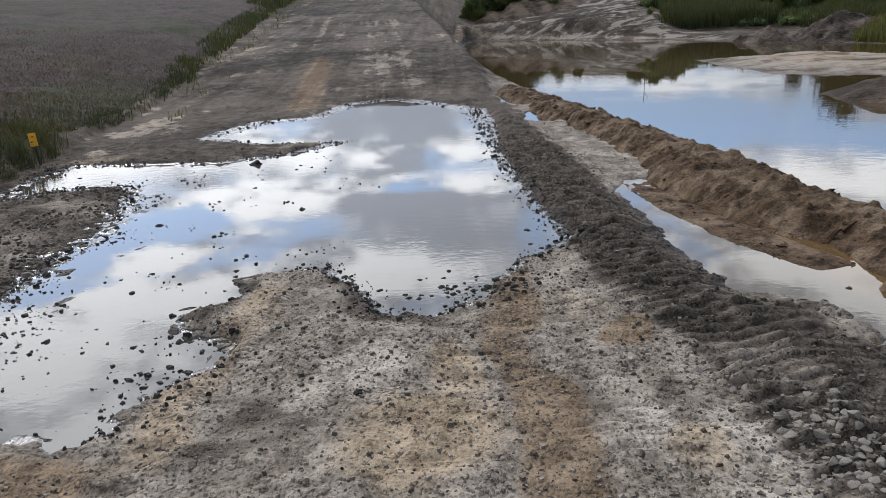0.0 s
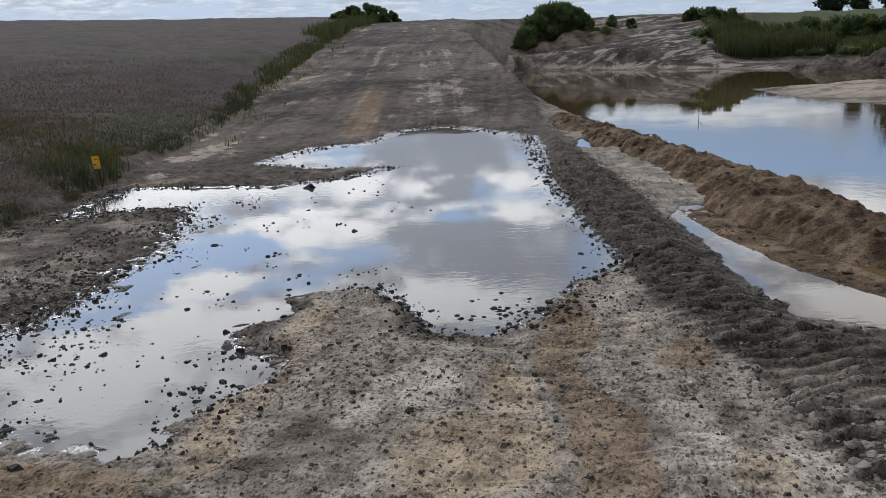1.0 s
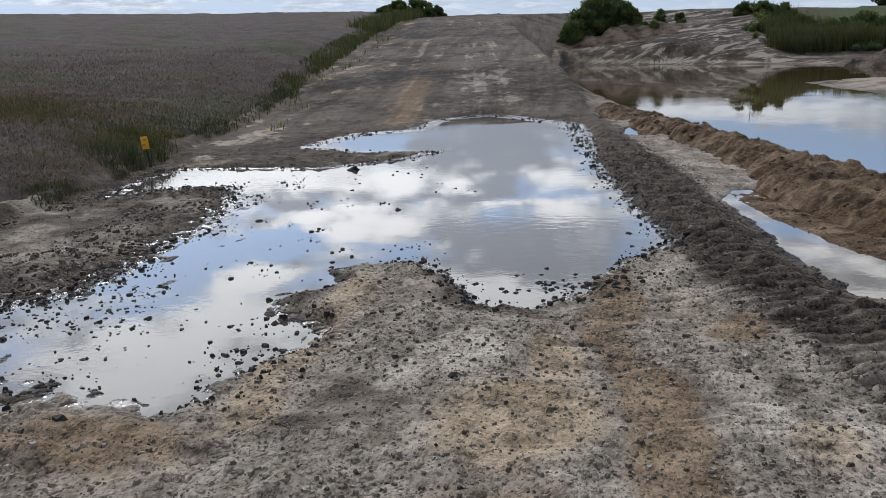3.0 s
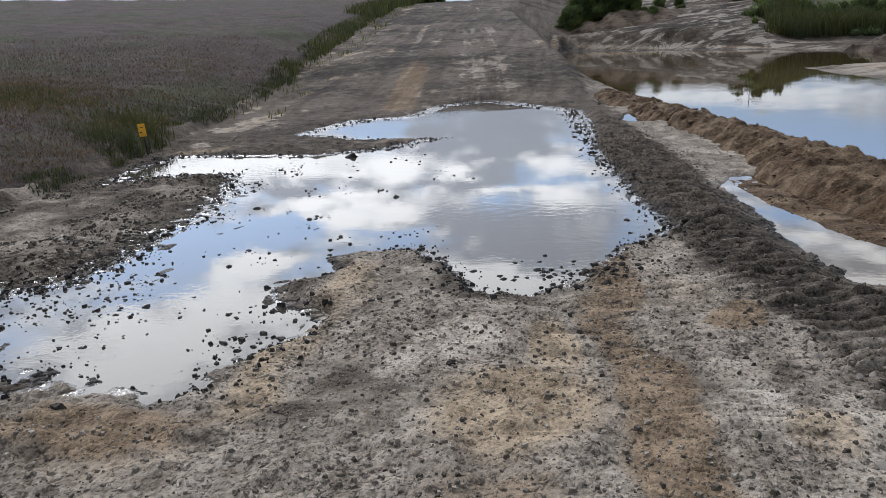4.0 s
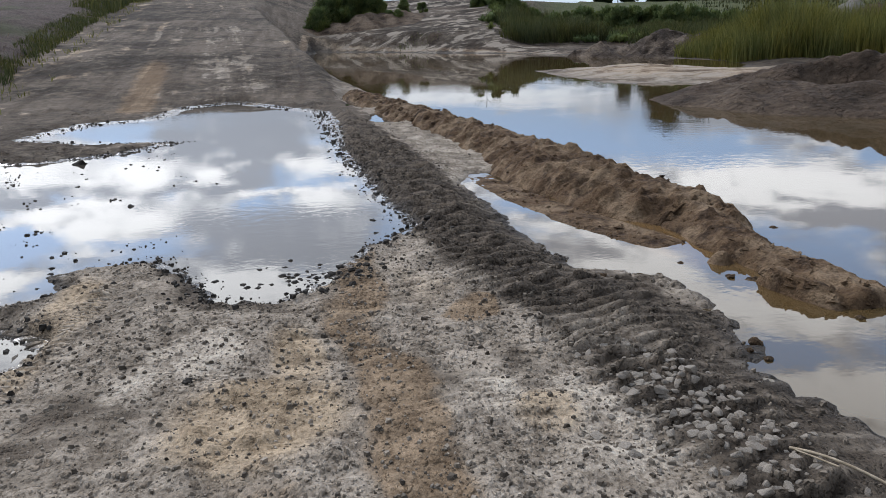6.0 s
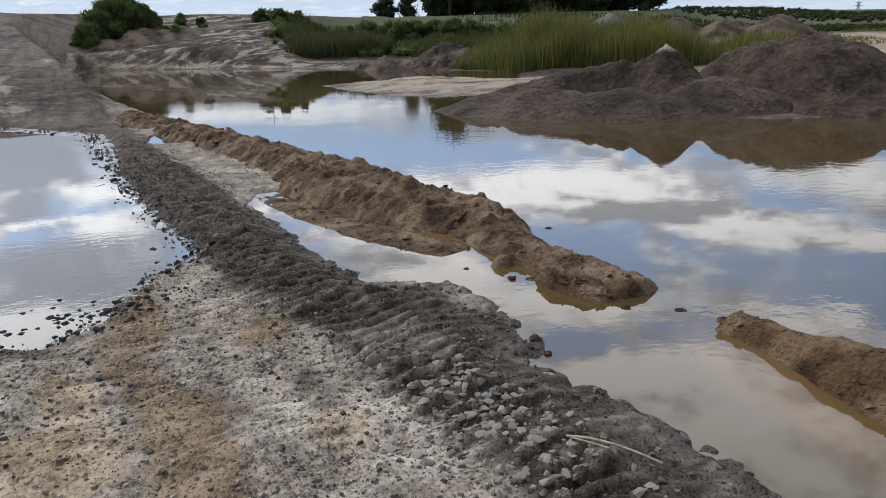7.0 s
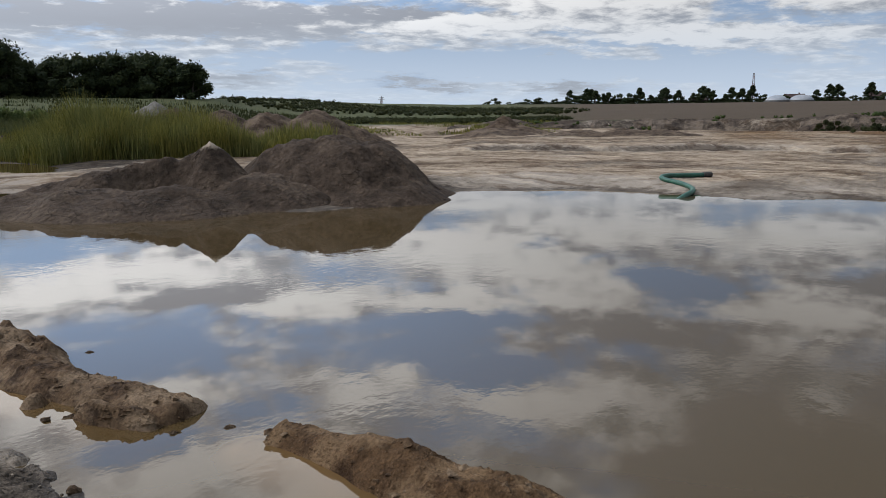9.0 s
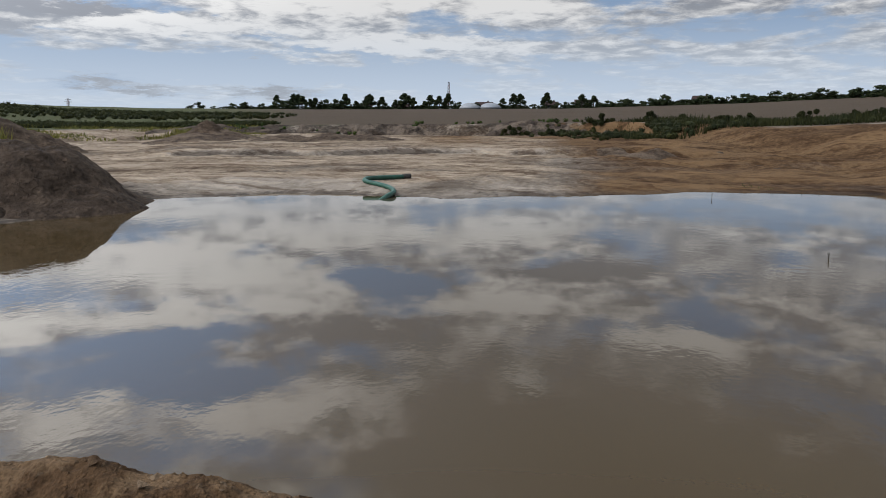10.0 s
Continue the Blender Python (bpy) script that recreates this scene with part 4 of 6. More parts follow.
water_sheet("pond_water", POND_Z, 0, 22, -15, 48, 0.125, POND_LINE, 0.5, POND, "wide muddy brown pond reflecting the clouds")

# ---- berms and heaps ----


def berm(name, line, label, seed, material_=BERM):
    """A ridge of dug earth along a line of (x, y, height, half width)."""
    p = np.array(line, float)
    run = np.concatenate([[0], np.cumsum(np.hypot(*np.diff(p[:, :2], axis=0).T))])
    s = np.arange(0, run[-1], 0.018)
    c = np.stack([np.interp(s, run, p[:, k]) for k in range(4)], 1)
    tang = np.gradient(c[:, :2], axis=0)
    tang /= np.linalg.norm(tang, axis=1)[:, None]
    side = np.stack([tang[:, 1], -tang[:, 0]], 1)
    u = np.linspace(-1.35, 1.35, 84)
    wob = 1 + 0.28 * fbm(s, s * 0 + seed, 0.6, 4, seed)
    x = c[:, None, 0] + side[:, None, 0] * u * (c[:, 3] * wob)[:, None]
    y = c[:, None, 1] + side[:, None, 1] * u * (c[:, 3] * wob)[:, None]
    crown = np.clip(1.06 * (1 - np.abs(u) ** 2.8), -0.6, 1)[None, :]
    z = POND_Z + (c[:, 2] - POND_Z)[:, None] * crown * (1 + 0.30 * fbm(x, y, 0.5, 3, seed + 5))
    bite = np.clip((z - POND_Z) / 0.10, 0, 1)
    chunk = np.maximum(fbm(x, y, 0.17, 2, seed + 2, 0.45) + 0.05, 0) ** 0.7
    runnel = np.abs(fbm(s[:, None] + 0 * u, u[None] * 0.25 + 0 * s[:, None], 0.16, 3, seed + 6, 0.6)) * smooth((np.abs(u) - 0.15) / 0.3)[None]
    lump = 0.032 * fbm(x, y, 0.42, 3, seed + 1, 0.55) + 0.034 * chunk + 0.040 * np.maximum(fbm(x, y, 0.07, 2, seed + 4, 0.5), -0.1) - 0.075 * runnel + 0.004
    z = z + 1.15 * lump * (0.25 + 0.75 * bite) * np.clip(c[:, 2] / 0.1, 0.35, 1)[:, None]
    ends = smooth(np.minimum(s, s[-1] - s) / 0.15)[:, None]
    z = (z - POND_Z + 0.10) * ends + POND_Z - 0.10
    v = np.stack([x.ravel(), y.ravel(), z.ravel()], 1)
    ob = tagged(new(name, mesh_of(name, v, grid_faces(len(u), len(s)), material_)), label, "earth berm")
    # loose crumbs lying on it
    pick_ = np.random.default_rng(seed)
    dry_ = np.flatnonzero(v[:, 2] > POND_Z + 0.004)
    if len(dry_) == 0:
        return ob
    at_ = v[pick_.choice(dry_, int(min(len(dry_) * 0.02, 2600)) + 3)]
    size_ = 0.010 + 0.042 * pick_.uniform(0, 1, len(at_)) ** 3
    o = np.array([[1, 0, 0], [0, 1, 0], [-1, 0, 0], [0, -1, 0], [0, 0, 1], [0, 0, -1]], float) * 0.5
    t_ = np.array([[0, 1, 4], [1, 2, 4], [2, 3, 4], [3, 0, 4], [1, 0, 5], [2, 1, 5], [3, 2, 5], [0, 3, 5]])
    w_ = at_[:, None, :] + (o[None] + 0.28 * pick_.uniform(-1, 1, (len(at_), 6, 3))) * size_[:, None, None] * np.array([1.2, 1.2, 0.8])
    bits = new("loose_crumb", mesh_of("loose_crumb", w_.reshape(-1, 3), (np.arange(len(at_))[:, None, None] * 6 + t_[None]).reshape(-1, 3), BERM, flat_shade=True))
    bits.parent = ob
    tagged(bits, "loose crumbs of brown earth", kind="stuff")
    return ob


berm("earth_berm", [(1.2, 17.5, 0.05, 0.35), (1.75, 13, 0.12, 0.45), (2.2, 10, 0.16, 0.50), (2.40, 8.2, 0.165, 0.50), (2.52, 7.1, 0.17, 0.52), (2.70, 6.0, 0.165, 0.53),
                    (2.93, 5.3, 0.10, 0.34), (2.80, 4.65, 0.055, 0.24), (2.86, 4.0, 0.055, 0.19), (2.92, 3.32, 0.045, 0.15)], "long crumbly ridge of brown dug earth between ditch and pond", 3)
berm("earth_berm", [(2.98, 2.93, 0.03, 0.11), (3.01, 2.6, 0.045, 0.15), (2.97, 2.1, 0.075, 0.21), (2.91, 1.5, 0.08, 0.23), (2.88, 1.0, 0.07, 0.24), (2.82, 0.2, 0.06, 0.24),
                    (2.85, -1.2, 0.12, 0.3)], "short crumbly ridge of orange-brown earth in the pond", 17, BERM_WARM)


berm("earth_shelf", [(1.72, 7.6, -0.04, 0.10), (1.88, 6.5, -0.015, 0.16), (2.10, 5.6, -0.01, 0.20), (2.34, 4.95, -0.012, 0.20), (2.46, 4.6, -0.04, 0.12)], "flat shelf of pale wet silt beside the berm", 37)
berm("earth_islet", [(2.50, 4.45, -0.02, 0.05), (2.53, 4.33, 0.05, 0.08), (2.60, 4.16, -0.02, 0.05)], "tiny crumbly islet of brown earth in the ditch", 23)
berm("earth_islet", [(2.57, 4.04, -0.02, 0.05), (2.61, 3.80, 0.06, 0.10), (2.68, 3.58, 0.05, 0.10), (2.74, 3.32, -0.02, 0.06)], "low crumbly islet of brown earth beside the berm", 29)
berm("earth_islet", [(2.90, 3.10, -0.02, 0.03), (2.92, 3.07, 0.06, 0.06), (2.95, 3.04, -0.02, 0.03)], "tiny islet of brown earth between the berms", 31)


def heap(name, x0, y0, peaks, material_, label, seed, size=5.0, step=0.06, base=None, hollows=(), lumps=1.0):
    """A heap of tipped sand: the highest of a few cones, with slumped, cracked flanks."""
    n = int(2 * size / step)
    ax = np.linspace(-size, size, n)
    px, py = np.meshgrid(ax, ax)
    z = np.full(px.shape, -9.0)
    for cx, cy, h, r, sharp in peaks:
        q = np.hypot(px - cx + 0.25 * fbm(px, py, 1.3, 3, seed), py - cy + 0.25 * fbm(px, py, 1.3, 3, seed + 1)) / r
        cone = h * (1 - np.clip(q, 0, 1.3) ** sharp) if sharp >= 1 else h * (1 - q)
        z = np.maximum(z, cone)
    for cx, cy, depth, r in hollows:
        z = z - depth * smooth(1.25 - np.hypot(px - cx, py - cy) / r)
    g = terrain((px + x0).ravel(), (py + y0).ravel())[0].reshape(px.shape) if base is None else base
    up = np.clip(z / 0.3, 0, 1)
    z = z + lumps * up * (0.12 * fbm(px, py, 0.8, 5, seed + 2, 0.6) - 0.10 * np.abs(fbm(px, py, 0.55, 4, seed + 3, 0.55)) + 0.02)
    f = grid_faces(n, n)
    v = np.stack([px.ravel(), py.ravel(), z.ravel() + (0.0 if base is not None else g.ravel())], 1)
    v, f, _ = kept(v, f, (z.ravel() > -0.22)[f].all(1))
    ob = new(name, mesh_of(name, v, f, material_))
    ob.location = (x0, y0, 0)
    return tagged(ob, label, "earth heap")


rim_line = [(0.07 - 0.24 * k, 0.0 + 0.24 * k, 1.08 - 0.075 * k - 0.05 * (k > 0), 1.25, 1.15) for k in range(9)]
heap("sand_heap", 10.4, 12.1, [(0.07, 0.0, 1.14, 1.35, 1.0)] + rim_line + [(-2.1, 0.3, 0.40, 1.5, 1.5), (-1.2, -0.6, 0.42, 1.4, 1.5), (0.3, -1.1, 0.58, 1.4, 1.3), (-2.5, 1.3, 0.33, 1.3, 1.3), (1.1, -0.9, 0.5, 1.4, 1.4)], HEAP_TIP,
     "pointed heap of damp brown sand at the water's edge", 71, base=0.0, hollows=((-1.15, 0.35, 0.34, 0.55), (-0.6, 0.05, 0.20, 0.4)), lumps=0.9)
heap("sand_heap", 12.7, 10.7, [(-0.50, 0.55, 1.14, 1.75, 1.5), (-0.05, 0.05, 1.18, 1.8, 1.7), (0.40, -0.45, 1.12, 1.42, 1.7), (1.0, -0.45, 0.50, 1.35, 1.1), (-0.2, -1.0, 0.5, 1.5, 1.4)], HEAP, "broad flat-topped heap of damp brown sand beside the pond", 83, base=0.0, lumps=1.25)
heap("earth_mound", *(37 * math.sin(radians(44.2)), 37 * math.cos(radians(44.2))), [(1.6, -1.6, 1.75, 2.6, 1.5), (0.2, -0.2, 1.70, 2.6, 1.5), (-1.2, 1.2, 1.72, 2.4, 1.5), (-2.7, 2.7, 1.70, 2.4, 1.5), (-3.8, 3.8, 1.5, 2.2, 1.4), (2.8, -2.8, 0.9, 2.2, 1.2)], MOUND,
     "broad mound of dark brown earth beside the reeds", 91, 7.5, 0.12, lumps=1.8)
heap("earth_mound", *(50 * math.sin(radians(4.9)), 50 * math.cos(radians(4.9))), [(0.3, -1.0, 0.75, 1.8, 1.2), (-1.4, -1.0, 0.4, 2.0, 1.2), (1.6, 0.0, 0.45, 2.4, 1.2)], MOUND,
     "rough mound of brown earth below the shrubs", 97, 5, 0.1, lumps=2.2)
heap("gravel_heap", *(62 * math.sin(radians(37.0)), 62 * math.cos(radians(37.0))), [(0, 0, 1.25, 1.9, 1.1)], PALE, "pale grey heap of gravel in front of the wood", 101, 3.5, 0.1)
heap("sand_heap", *(52 * math.sin(radians(61.0)), 52 * math.cos(radians(61.0))), [(0, 0, 1.15, 1.7, 1.0), (0.4, -0.2, 0.6, 3.0, 1.1), (-3.5, -1.5, 0.4, 3.2, 1.0)], MOUND, "small pointed heap of brown sand on the pit floor", 103, 7, 0.12)
heap("earth_mound", *(35 * math.sin(radians(25.5)), 35 * math.cos(radians(25.5))), [(0, 0, 0.75, 2.2, 1.2), (-2.2, 0.8, 0.55, 2.0, 1.2), (2.0, 0.3, 0.6, 2.0, 1.2), (3.6, -0.6, 0.5, 1.6, 1.2)], BANK,
     "dark wet earth bank dug up beside the pond", 107, 6, 0.08, lumps=2.4)
heap("earth_mound", *(33 * math.sin(radians(92.5)), 33 * math.cos(radians(92.5))), [(0, 0, 0.26, 1.0, 1.2), (-1.5, 0.5, 0.2, 0.9, 1.2), (0.4, 1.6, 0.2, 0.8, 1.2)], MOUND, "low lump of dug brown earth on the sand flat", 109, 4, 0.1)
heap("sand_ridge", *(46 * math.sin(radians(72)), 46 * math.cos(radians(72))), [(0, 0, 0.3, 2.2, 1.0), (-0.9, 2.0, 0.35, 2.0, 1.0), (-1.8, 4.0, 0.4, 2.0, 1.0)], MOUND, "long low ridge of brown sand on the pit floor", 111, 7, 0.12)


def pit_bank():
    """The steep, gullied edge of the pit below the far field."""
    az = np.radians(np.linspace(57, 101, 900))
    v = np.linspace(0, 1, 22)
    a, w = np.meshgrid(az, v)
    s = a * 60
    d = np.interp(np.degrees(a), (45, 60, 75, 90, 100, 110), (50, 60, 62, 56, 45, 40)) + 0.6
    gully = fbm(s, w * 0.8, 1.4, 5, 301, 0.62) + 0.5 * np.abs(fbm(s, w * 2.0, 0.6, 3, 303))
    d = d - 1.3 + 2.6 * w - 0.75 * gully * np.sin(np.pi * np.clip(w, 0.05, 0.95))
    x, y = d * np.sin(a), d * np.cos(a)
    tall = np.interp(np.degrees(a), (57, 62, 75, 90, 97, 101), (0.6, 1.05, 1.3, 1.3, 0.8, 0.3)) * (1 + 0.25 * fbm(s, s * 0, 3.5, 3, 305))
    foot = 0.12 + 0.1 * fbm(s, s * 0, 4, 2, 307)
    z = foot + tall * w ** 0.7 + 0.10 * fbm(s, w * 3, 0.5, 3, 309) * (w > 0.02) - 0.35 * (w < 0.02) - 0.25 * (w > 0.98)
    me = mesh_of("pit_bank", np.stack([x.ravel(), y.ravel(), z.ravel()], 1), grid_faces(len(az), len(v)), BANK)
    return tagged(new("pit_bank", me), "steep gullied earth bank at the edge of the sand pit", "bank", kind="structure")


pit_bank()

# ---- plants ----
rng = np.random.default_rng(7)


def height_at(x, y):
    return terrain(np.atleast_1d(np.asarray(x, float)), np.atleast_1d(np.asarray(y, float)))[0]


def spot(az, d):
    """A place by its bearing from the start of the walk."""
    return d * math.sin(radians(az)), d * math.cos(radians(az))


def blade_mesh(name, base, height, width, lean, material_, segments=2):
    """Many bent grass blades in one mesh. base: n x 3."""
    n = len(base)
    turn = rng.uniform(0, 2 * math.pi, n)
    across = np.stack([np.cos(turn), np.sin(turn), np.zeros(n)], 1) * (width / 2)[:, None]
    way = rng.uniform(0, 2 * math.pi, n)
    over = np.stack([np.cos(way), np.sin(way), np.zeros(n)], 1) * (height * lean)[:, None]
    up = np.stack([np.zeros(n), np.zeros(n), height], 1)
    mid = base + up * 0.55 + over * 0.3
    tip = base + up + over - np.array([0, 0, 1.0]) * (height * lean * 0.25)[:, None]
    v = np.stack([base - across, base + across, mid + across * 0.8, mid - across * 0.8, tip], 1).reshape(-1, 3)
    k = np.arange(n)[:, None] * 5
    f = np.concatenate([k + [[0, 1, 2]], k + [[0, 2, 3]], k + [[3, 2, 4]]], 1).reshape(-1, 3)
    return mesh_of(name, v, f, material_)


def leaf_cloud(centres, radii, per, size, squash=0.8, rise=0.0):
    """Leaf quads scattered on the outer part of many round clumps."""
    c = np.repeat(centres, per, axis=0)
    r = np.repeat(radii, per)
    n = len(c)
    d = rng.normal(size=(n, 3))
    d /= np.linalg.norm(d, axis=1)[:, None]
    p = c + d * (r * rng.uniform(0.35, 1.10, n))[:, None] * np.array([1, 1, squash])
    a = rng.normal(size=(n, 3)) * (1 - 0.55 * min(rise, 1)) + rise * (d + np.array([0, 0, 1.2]))
    a /= np.linalg.norm(a, axis=1)[:, None]
    b = np.cross(a, d + 0.4 * rng.normal(size=(n, 3)))
    b /= np.linalg.norm(b, axis=1)[:, None] + 1e-6
    s = size * rng.uniform(0.6, 1.4, n)[:, None]
    v = np.stack([p - a * s, p + b * s * (0.55 - 0.3 * min(rise, 1)), p + a * s, p - b * s * (0.55 - 0.3 * min(rise, 1))], 1).reshape(-1, 3)
    return v, np.arange(4 * n).reshape(-1, 4)


def cores(centres, radii, squash=0.8):
    """Rough solid hearts of leaf clumps, which keep the daylight from showing through."""
    bm = bmesh.new()
    bmesh.ops.create_icosphere(bm, subdivisions=1, radius=1.0)
    o = np.array([v.co[:] for v in bm.verts])
    bm.verts.index_update()
    t = np.array([[v.index for v in f_.verts] for f_ in bm.faces])
    bm.free()
    n = len(centres)
    v = centres[:, None, :] + o[None] * (1 + 0.25 * rng.uniform(-1, 1, (n, len(o), 1))) * radii[:, None, None] * np.array([1, 1, squash])
    return v.reshape(-1, 3), (np.arange(n)[:, None, None] * len(o) + t[None]).reshape(-1, 3)


def leafy_mesh(name, centres, radii, per, leaf, material_, squash=0.8, heart=0.60, rise=0.0):
    v, f = leaf_cloud(centres, radii, per, leaf, squash, rise)
    v2, f2 = cores(centres, radii * heart, squash)
    f3 = np.concatenate([f[:, [0, 1, 2]], f[:, [0, 2, 3]], f2 + len(v)])
    return mesh_of(name, np.concatenate([v, v2]), f3, material_, flat_shade=True)


def limb(bm, p, q, r0, r1, sides=6):
    """A tapered limb between two points."""
    p, q = Vector(p), Vector(q)
    m = (q - p).to_track_quat("Z", "Y").to_matrix()
    rings = [[bm.verts.new(o + m @ Vector((r * math.cos(k * 2 * math.pi / sides), r * math.sin(k * 2 * math.pi / sides), 0))) for k in range(sides)] for o, r in ((p, r0), (q, r1))]
    for k in range(sides):
        bm.faces.new((rings[0][k], rings[0][(k + 1) % sides], rings[1][(k + 1) % sides], rings[1][k]))
    bm.faces.new(rings[1])


def part(name, bm, material_, parent, label=""):
    me = bpy.data.meshes.new(name)
    bm.to_mesh(me)
    bm.free()
    me.materials.append(material_)
    ob = new(name, me)
    ob.parent = parent
    return tagged(ob, label)


def tree(name, tall, spread, leaves, label, category, clumps=16, per=90, leaf=0.16, form="round", low=0.25, heart=0.62, rise=0.0):
    """A tree or shrub at the origin: tapered trunk with limbs, and a crown of leaf clumps."""
    top = new(name)
    bm = bmesh.new()
    limb(bm, (0, 0, -0.3), (0.05 * tall, 0.02, 0.55 * tall), 0.035 * tall, 0.015 * tall)
    cc, rr = [], []
    for k in range(clumps):
        a, h = rng.uniform(0, 2 * math.pi), rng.uniform(low, 1.0)
        if form == "round":
            reach = spread * math.sqrt(max(0.05, 1 - (2 * abs(h - (0.45 + low / 2)) / (1.15 - low)) ** 2)) * rng.uniform(0.35, 1)
        elif form == "mound":
            reach = spread * math.sqrt(max(0.05, 1 - (0.96 * h) ** 2)) * rng.uniform(0.2, 1)
        elif form == "cone":
            reach = spread * (1.05 - h) * rng.uniform(0.5, 1)
        else:
            reach = spread * rng.uniform(0.2, 1) * (1.15 - 0.6 * h)
        c = (reach * math.cos(a), reach * math.sin(a), h * tall * 0.93)
        cc.append(c), rr.append(tall * rng.uniform(0.15, 0.26) * (0.42 if form == "cone" else 1))
        if k < 8:
            limb(bm, (0.03 * tall * (h * 0.5), 0, h * 0.5 * tall), (c[0] * 0.85, c[1] * 0.85, c[2] * 0.95), 0.012 * tall, 0.004 * tall, 4)
    part("trunk", bm, BARK, top)
    crown = new("crown", leafy_mesh("crown", np.array(cc), np.array(rr), per, leaf, leaves, heart=heart, rise=rise))
    crown.parent = top
    return tagged(top, label, category)


def stand(ob, x, y, scale=1.0, turn=0.0, sink=0.1):
    ob.matrix_basis = Matrix.Translation((x, y, float(height_at(x, y)[0]) - sink)) @ pose(0, 0, 0, 0, 0, turn) @ Matrix.Diagonal((scale, scale, scale, 1))
    return ob


def scatter(n, az0, az1, d0, d1, power=0.5):
    az = np.radians(rng.uniform(az0, az1, n))
    d = (d0 ** (1 / power) + rng.uniform(0, 1, n) * (d1 ** (1 / power) - d0 ** (1 / power))) ** power
    return d * np.sin(az), d * np.cos(az)


# the crop field beside the road: a closed canopy with countless stalks
cx = stepped([(-75, 1.2), (-22, 0.5), (-10, 0.12), (-4.2, 0.08)])
cy = stepped([(-6, 0.6), (3, 0.14), (13, 0.18), (30, 0.45), (90, 1.0)])
px, py = np.meshgrid(cx, cy)
px, py = px.ravel(), py.ravel()
inset = road_distance(px, py) + 0.22 * fbm(px, py, 1.3, 3, 91) - 0.12 + 0.0 * py
hz = (0.10 + 0.26 * smooth((inset - 0.1) / 1.6)) * smooth(inset / 0.30) * (0.9 + 0.25 * fbm(px, py, 2.2, 4, 92)) + 0.07 * fbm(px, py, 0.35, 3, 93)
v = np.stack([px, py, height_at(px, py) + hz - 0.03], 1)
f = grid_faces(len(cx), len(cy))
v, f, _ = kept(v, f, (inset > -0.05)[f].all(1))
tagged(new("crop_canopy", mesh_of("crop_canopy", v, f, CANOPY)), "dense greyish-brown ripe crop covering the rising field", "crop", kind="stuff")


def crop_blades(n, x0, x1, y0, y1, tall, wide, material_, name, label, keep=None, inset0=0.12, lean=0.35, lift=0.0):
    x, y = rng.uniform(x0, x1, n), rng.uniform(y0, y1, n)
    ok = road_distance(x, y) + 0.22 * fbm(x, y, 1.3, 3, 91) - inset0 > 0
    if keep is not None:
        ok &= keep(x, y)
    x, y = x[ok], y[ok]
    h = tall * rng.uniform(0.7, 1.25, len(x))
    into = smooth((road_distance(x, y) - 0.1) / 1.6)
    me = blade_mesh(name, np.stack([x, y, height_at(x, y) + lift * (0.30 + 0.70 * into)], 1), h, wide * rng.uniform(0.6, 1.4, len(x)), rng.uniform(0.1, lean, len(x)), material_)
    return tagged(new(name, me), label, "crop", kind="stuff")


def green_strip(x, y):
    s = np.exp(-((y - 11.6 - 0.10 * (x + 6)) / 1.2) ** 2)
    return rng.uniform(0, 1, len(x)) < s * (0.6 + 0.8 * fbm(x, y, 1.7, 3, 95))


crop_blades(130000, -18, -4.6, 4, 26, 0.050, 0.012, CROP, "crop_heads", "brown ripe seed heads over the near crop", lambda x, y: rng.uniform(0, 1, len(x)) < smooth((25 - y) / 16) * smooth((x + 18) / 10), lean=1.4, lift=0.33)
crop_blades(34000, -17, -4.7, 9.2, 14.0, 0.09, 0.014, WEED, "green_weeds", "strip of green weeds through the near crop", lambda x, y: green_strip(x, y), lean=0.9, lift=0.30)
crop_blades(50000, -6.8, -4.4, 4, 20, 0.07, 0.010, WEED, "verge_weeds", "green weeds lining the near field's edge", lambda x, y: (road_distance(x, y) < 0.8) & (fbm(x, y, 0.9, 3, 99) > 0.0), 0.05, 0.9, lift=0.05)
crop_blades(2200, -6.2, -4.8, 8.9, 11.2, 0.28, 0.010, WEED, "green_weeds", "taller green weeds round the marker sign", lambda x, y: (fbm(x, y, 0.5, 2, 94) > -0.1) & (np.hypot(x + 4.9, y - 9.0) > 0.12), 0.02, 0.6)
crop_blades(40000, -16, -4.4, 14, 60, 0.14, 0.016, WEED, "verge_weeds", "low green weeds along the field's edge",
            lambda x, y: (road_distance(x, y) < 0.75 + 0.03 * np.clip(y - 15, 0, 40)) & (fbm(x, y, 1.1, 3, 96) > -0.12), -0.05, 0.7)
crop_blades(9000, -12, -4.4, 13, 60, 0.14, 0.02, REED, "verge_grass", "sparse pale grass on the road's verge", lambda x, y: (road_distance(x, y) < 0.2) & (fbm(x, y, 0.8, 3, 97) > 0.05), -0.9, 0.8)
crop_blades(42000, -14, -5.5, 17, 48, 0.22, 0.02, WEED, "verge_weeds", "thick dark weeds beside the rising road", lambda x, y: (road_distance(x, y) < 0.5 + 0.03 * (y - 19)) & (fbm(x, y, 1.6, 3, 140) > -0.3), -0.1, 0.6, lift=0.05)
crop_blades(20000, -25, -6, 40, 85, 0.75, 0.05, WEED, "verge_weeds", "tall dark weeds beside the rising road", lambda x, y: road_distance(x, y) < 1.8, -0.2, 0.5)

